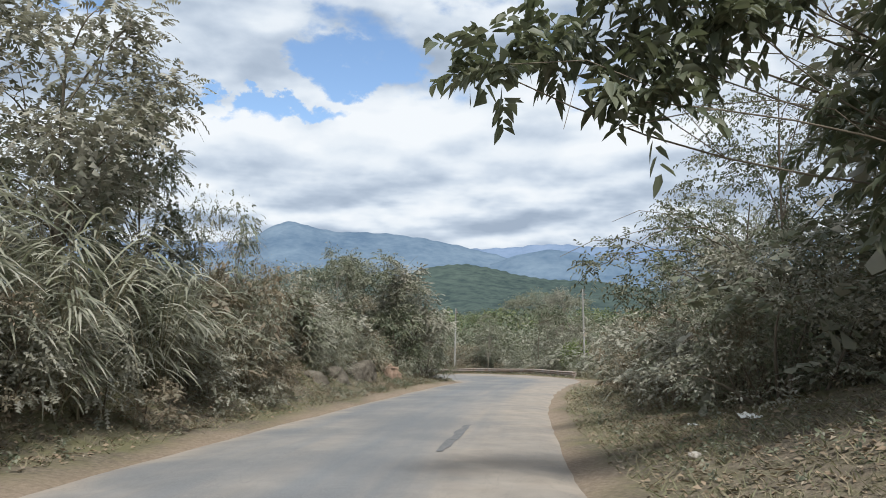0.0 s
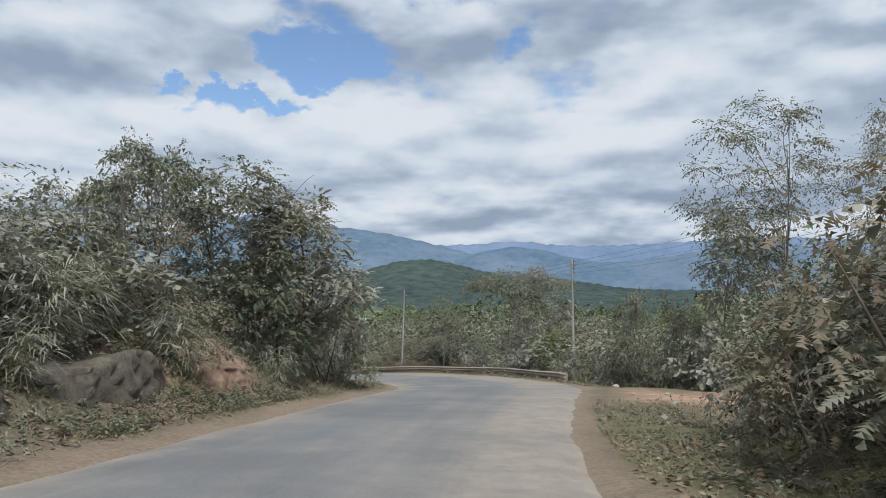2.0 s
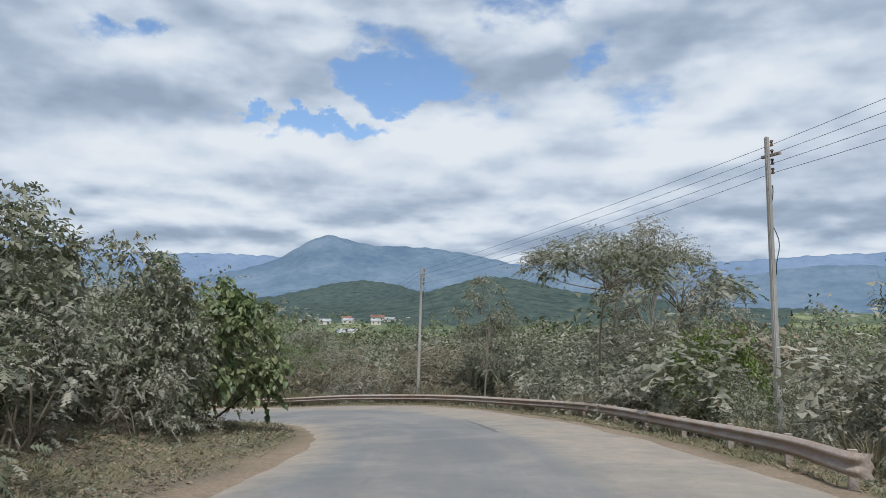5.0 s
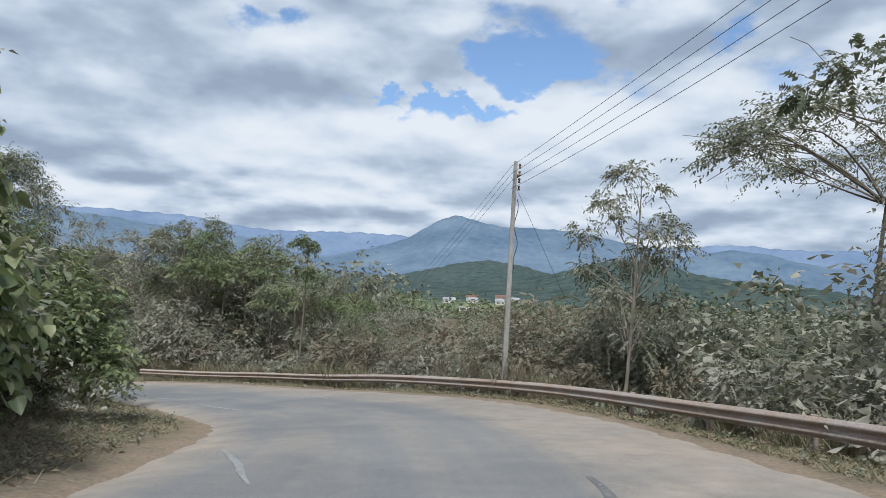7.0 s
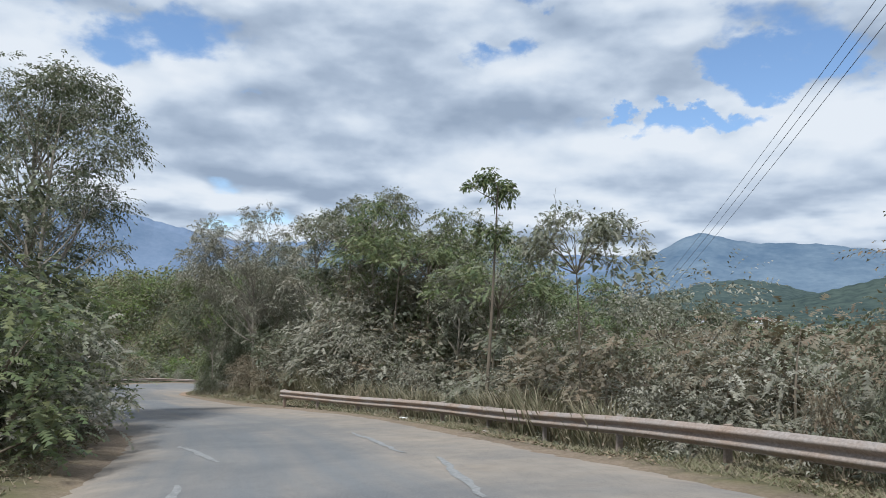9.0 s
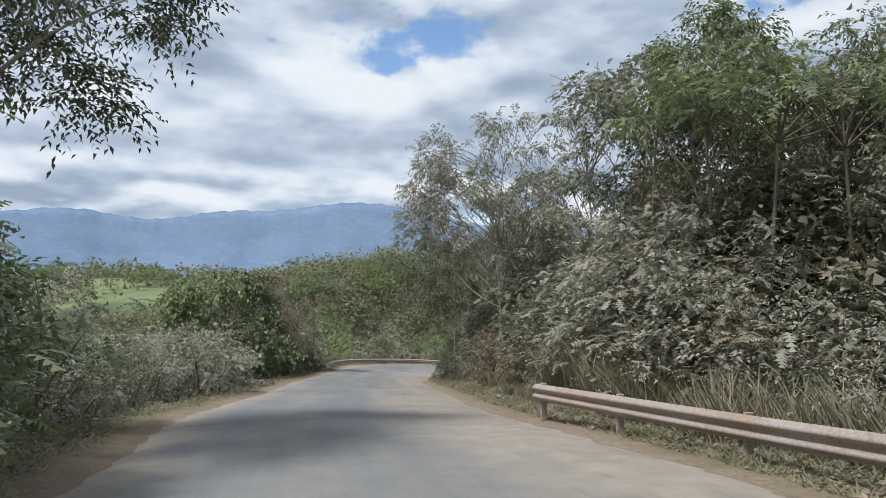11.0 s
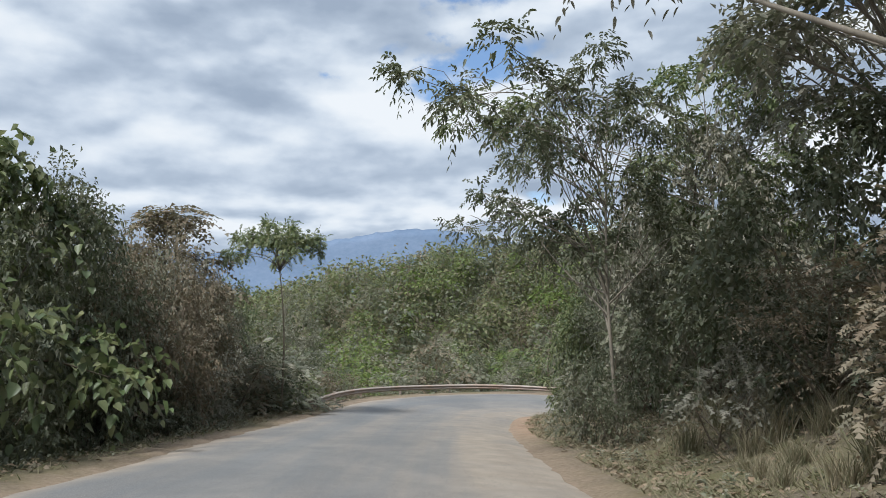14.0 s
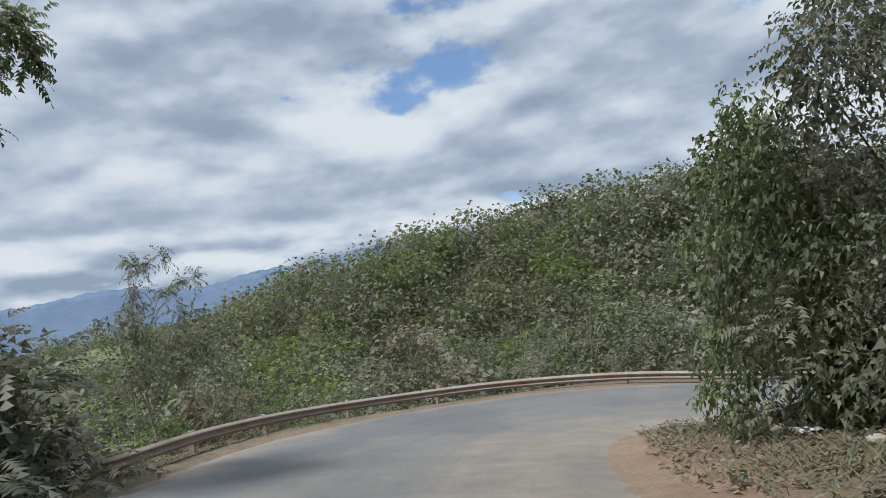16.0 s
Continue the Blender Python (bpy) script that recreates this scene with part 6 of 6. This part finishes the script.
def weeds(name, label, material, tufts, seed, spans):
    """Low leafy weeds on the verges and banks."""
    rng = np.random.default_rng(seed)
    places = []
    for (s0, s1, o0, o1), share in spans:
        k = int(tufts * share)
        s = rng.uniform(s0, s1, k)
        i = np.searchsorted(ROAD_S, s).clip(0, len(ROAD) - 1)
        side = 1 if o1 > 0 else -1
        off = side * (ROAD[i, 3] + rng.uniform(min(abs(o0), abs(o1)), max(abs(o0), abs(o1)), k))
        places.append(ROAD[i, :2] + ROAD_N[i] * off[:, None] + ROAD_T[i] * (s - ROAD_S[i])[:, None])
    p = np.concatenate(places)
    _, off, k = on_road(p[:, 0], p[:, 1])
    p = p[(np.abs(off) > ROAD[k, 3] + 0.35) & (bumps(p[:, 0], p[:, 1], 2.4, seed) > rng.uniform(-0.9, 0.5, len(p)))]
    n = len(p)
    base = np.stack([p[:, 0], p[:, 1], lie(p[:, 0], p[:, 1])], 1)
    d = unit(np.stack([rng.normal(0, 0.5, n), rng.normal(0, 0.5, n), np.ones(n)], 1))
    v, f = twig_leaves(rng, base, d, 11, rng.uniform(0.1, 0.4, n), 0.075, 0.034, 0.35)
    return tagged(new(name, mesh_np(name, v, f, LEAF[material])), label, "weeds", kind="stuff")


BANKS = [((20, 34.5, -1.5, -0.6), 0.07), ((21, 34.5, -2.9, -1.9), 0.05), ((31, 36.5, 0.5, 6.0), 0.02), ((46, 50, 3.5, 10.0), 0.03)] + [((-2, 46, -4.5, -0.6), 0.30), ((46, 110, -4.0, -0.6), 0.2), ((110, 150, -3.5, -0.5), 0.12), ((0, 30, 0.8, 4.5), 0.14), ((48, 104, 0.6, 2.6), 0.1), ((104, 150, 0.6, 5.0), 0.14)]
weeds("verge_weeds", "low dusty weeds growing on the verges and banks", "olive", 7500, 95, BANKS)
weeds("dry_weeds", "dry brown weeds on the verges and banks", "dry", 7500, 96, BANKS)


def stone(x, y, size, material=None, label="pale stone lying on the verge", name="stone", category="stone"):
    rng = np.random.default_rng(int(abs(x * 131 + y * 17)))
    bm = bmesh.new()
    bmesh.ops.create_icosphere(bm, subdivisions=2, radius=size)
    for v in bm.verts:
        v.co *= 1 + 0.25 * noise.noise(v.co * (1.6 / size) + Vector((x, y, 0)))
        v.co.z *= 0.6
    me = bpy.data.meshes.new(name)
    bm.to_mesh(me)
    bm.free()
    me.materials.append(material or STONE)
    ob = tagged(new(name, me), label, category, category + "s on the verge")
    ob.matrix_world = pose(x, y, float(lie(x, y)[0]) + size * 0.25, 0, 0, rng.uniform(0, 360))
    return ob


for s, o, z in ((47.8, 5.6, 0.16), (49.2, 5.9, 0.1), (63.5, 4.7, 0.05), (91.0, 4.3, 0.09), (94.5, 4.2, 0.06), (86.5, 4.6, 0.07), (85.2, -5.0, 0.13), (83.5, -4.8, 0.05), (113.0, 4.4, 0.08),
                (136.5, 4.9, 0.12), (139.0, 5.2, 0.09), (141.5, 5.0, 0.1), (118.0, -4.6, 0.06), (126.0, -4.6, 0.08), (40.0, 5.0, 0.07), (43.5, 6.5, 0.09), (9.0, 4.2, 0.09)):
    stone(*at(s, o), z)


def litter_scrap(x, y, size):
    """A crumpled scrap of paper or plastic."""
    bm = bmesh.new()
    bmesh.ops.create_grid(bm, x_segments=7, y_segments=7, size=size)
    for v in bm.verts:
        v.co.z = 0.45 * size * abs(noise.noise(v.co * (2.2 / size) + Vector((x, y, 1))))
        v.co.x *= 1 + 0.3 * noise.noise(v.co * 9)
    bmesh.ops.solidify(bm, geom=list(bm.faces), thickness=0.004)
    me = bpy.data.meshes.new("litter_scrap")
    bm.to_mesh(me)
    bm.free()
    me.materials.append(LITTER)
    ob = tagged(new("litter_scrap", me), "crumpled white scrap of litter on the verge", "litter", "litter on the verge")
    ob.matrix_world = pose(x, y, float(lie(x, y)[0]) + 0.03, 0, 0, x * 40)


for s, o, z in ((10.5, 5.3, 0.16), (11.6, 4.9, 0.09), (95.5, 4.2, 0.12), (140.3, 5.1, 0.11), (12.5, 5.6, 0.08), (113.5, -4.9, 0.09), (131.5, -5.2, 0.08), (64.0, 5.0, 0.06)):
    litter_scrap(*at(s, o), z)


# ---------------------------------------------------------------- village in the valley
def house(x, y, w, d, h, turn, roof):
    z = float(lie(x, y)[0]) - 0.3
    root = tagged(new("house"), "small pale village house with a sheet metal roof", "house", "village houses in the valley")
    root.matrix_world = pose(x, y, z, 0, 0, turn)
    bm = bmesh.new()
    bmesh.ops.create_cube(bm, size=1)
    bmesh.ops.scale(bm, vec=(w, d, h), verts=bm.verts)
    bmesh.ops.translate(bm, vec=(0, 0, h / 2), verts=bm.verts)
    part("wall", bm, WALL_PAINT, root)
    bm = bmesh.new()
    pts = [(-w / 2 - 0.6, -d / 2 - 0.7, h - 0.2), (w / 2 + 0.6, -d / 2 - 0.7, h - 0.2), (w / 2 + 0.6, 0, h + 0.3 * d), (-w / 2 - 0.6, 0, h + 0.3 * d), (-w / 2 - 0.6, d / 2 + 0.7, h - 0.2), (w / 2 + 0.6, d / 2 + 0.7, h - 0.2)]
    v = [bm.verts.new(q) for q in pts]
    bm.faces.new((v[0], v[1], v[2], v[3]))
    bm.faces.new((v[3], v[2], v[5], v[4]))
    bmesh.ops.solidify(bm, geom=list(bm.faces), thickness=0.12)
    part("roof", bm, roof, root)
    for k in (-1, 1):
        bm = bmesh.new()
        bmesh.ops.create_cube(bm, size=1)
        bmesh.ops.scale(bm, vec=(w * 0.16, 0.12, h * 0.4), verts=bm.verts)
        bmesh.ops.translate(bm, vec=(k * w * 0.27, -d / 2 - 0.02, h * 0.5), verts=bm.verts)
        part("window", bm, WIRE, root, "dark window")


for x, y, w, d, h, t, r in ((-195, 930, 15, 9, 5.0, 20, ROOF_SHEET), (-170, 960, 13, 9, 4.6, -10, ROOF_SHEET), (-140, 1010, 18, 10, 6.0, 8, ROOF_RED), (-120, 990, 14, 9, 5, -15, ROOF_SHEET),
                            (-95, 1020, 12, 8, 4.6, 25, ROOF_SHEET), (-180, 1000, 13, 9, 5, 0, ROOF_RED), (-130, 930, 12, 8, 4.6, 12, ROOF_SHEET), (-81, 489, 12, 8, 4.2, 20, ROOF_SHEET), (-27, 462, 9, 6, 3.4, -8, ROOF_SHEET)):
    house(x, y, w, d, h, t, r)


# ---------------------------------------------------------------- marks on the road
def road_mark(name, label, s0, o0, s1, o1, width, material, seed):
    """A thin worn strip lying on the asphalt."""
    rng = np.random.default_rng(seed)
    n = 14
    s, o = np.linspace(s0, s1, n), np.linspace(o0, o1, n) + rng.normal(0, 0.02, n)
    w = width * (0.35 + 0.65 * np.sin(np.pi * np.linspace(0.06, 0.94, n))) * rng.uniform(0.75, 1.2, n)
    rows = []
    for side in (-0.5, 0.0, 0.5):
        oo = o + side * w
        x, y, z, hw, tilt = (np.interp(s, ROAD_S, ROAD[:, c]) for c in range(5))
        nx, ny = np.interp(s, ROAD_S, ROAD_N[:, 0]), np.interp(s, ROAD_S, ROAD_N[:, 1])
        x, y = x + nx * oo, y + ny * oo
        rows.append(np.stack([x, y, z + oo * tilt + 0.03 * (1 - (oo / hw) ** 2) + 0.012 * bumps(x, y, 2.2, 31) + 0.006], 1))
    v = np.stack(rows, 1).reshape(-1, 3)
    i, j = np.meshgrid(np.arange(n - 1), np.arange(2), indexing="ij")
    f = np.stack([i * 3 + j, i * 3 + j + 1, i * 3 + j + 4, i * 3 + j + 3], -1).reshape(-1, 4)
    return child(name, mesh_np(name, v, f, material, True), ROADWAY, label)


for k, (s0, o0, s1, o1, w) in enumerate(((10.3, 0.98, 14.9, 1.1, 0.2), (67.3, 1.32, 62.3, 1.05, 0.16), (63.7, -3.0, 63.4, -2.1, 0.1))):
    road_mark("skid_mark", "dark rubber streak on the asphalt", s0, o0, s1, o1, w, RUBBER, k)
for k, (s0, o0, s1, o1, w) in enumerate(((70.2, -3.2, 67.0, -2.3, 0.1), (85.2, -2.15, 81.4, -2.2, 0.14), (86.1, 1.6, 82.4, 0.95, 0.13), (91.0, -2.3, 87.5, -1.65, 0.13), (91.6, 1.4, 87.0, 1.25, 0.13))):
    road_mark("paint_mark", "worn remnant of white road paint", s0, o0, s1, o1, w, WORN_PAINT, 10 + k)
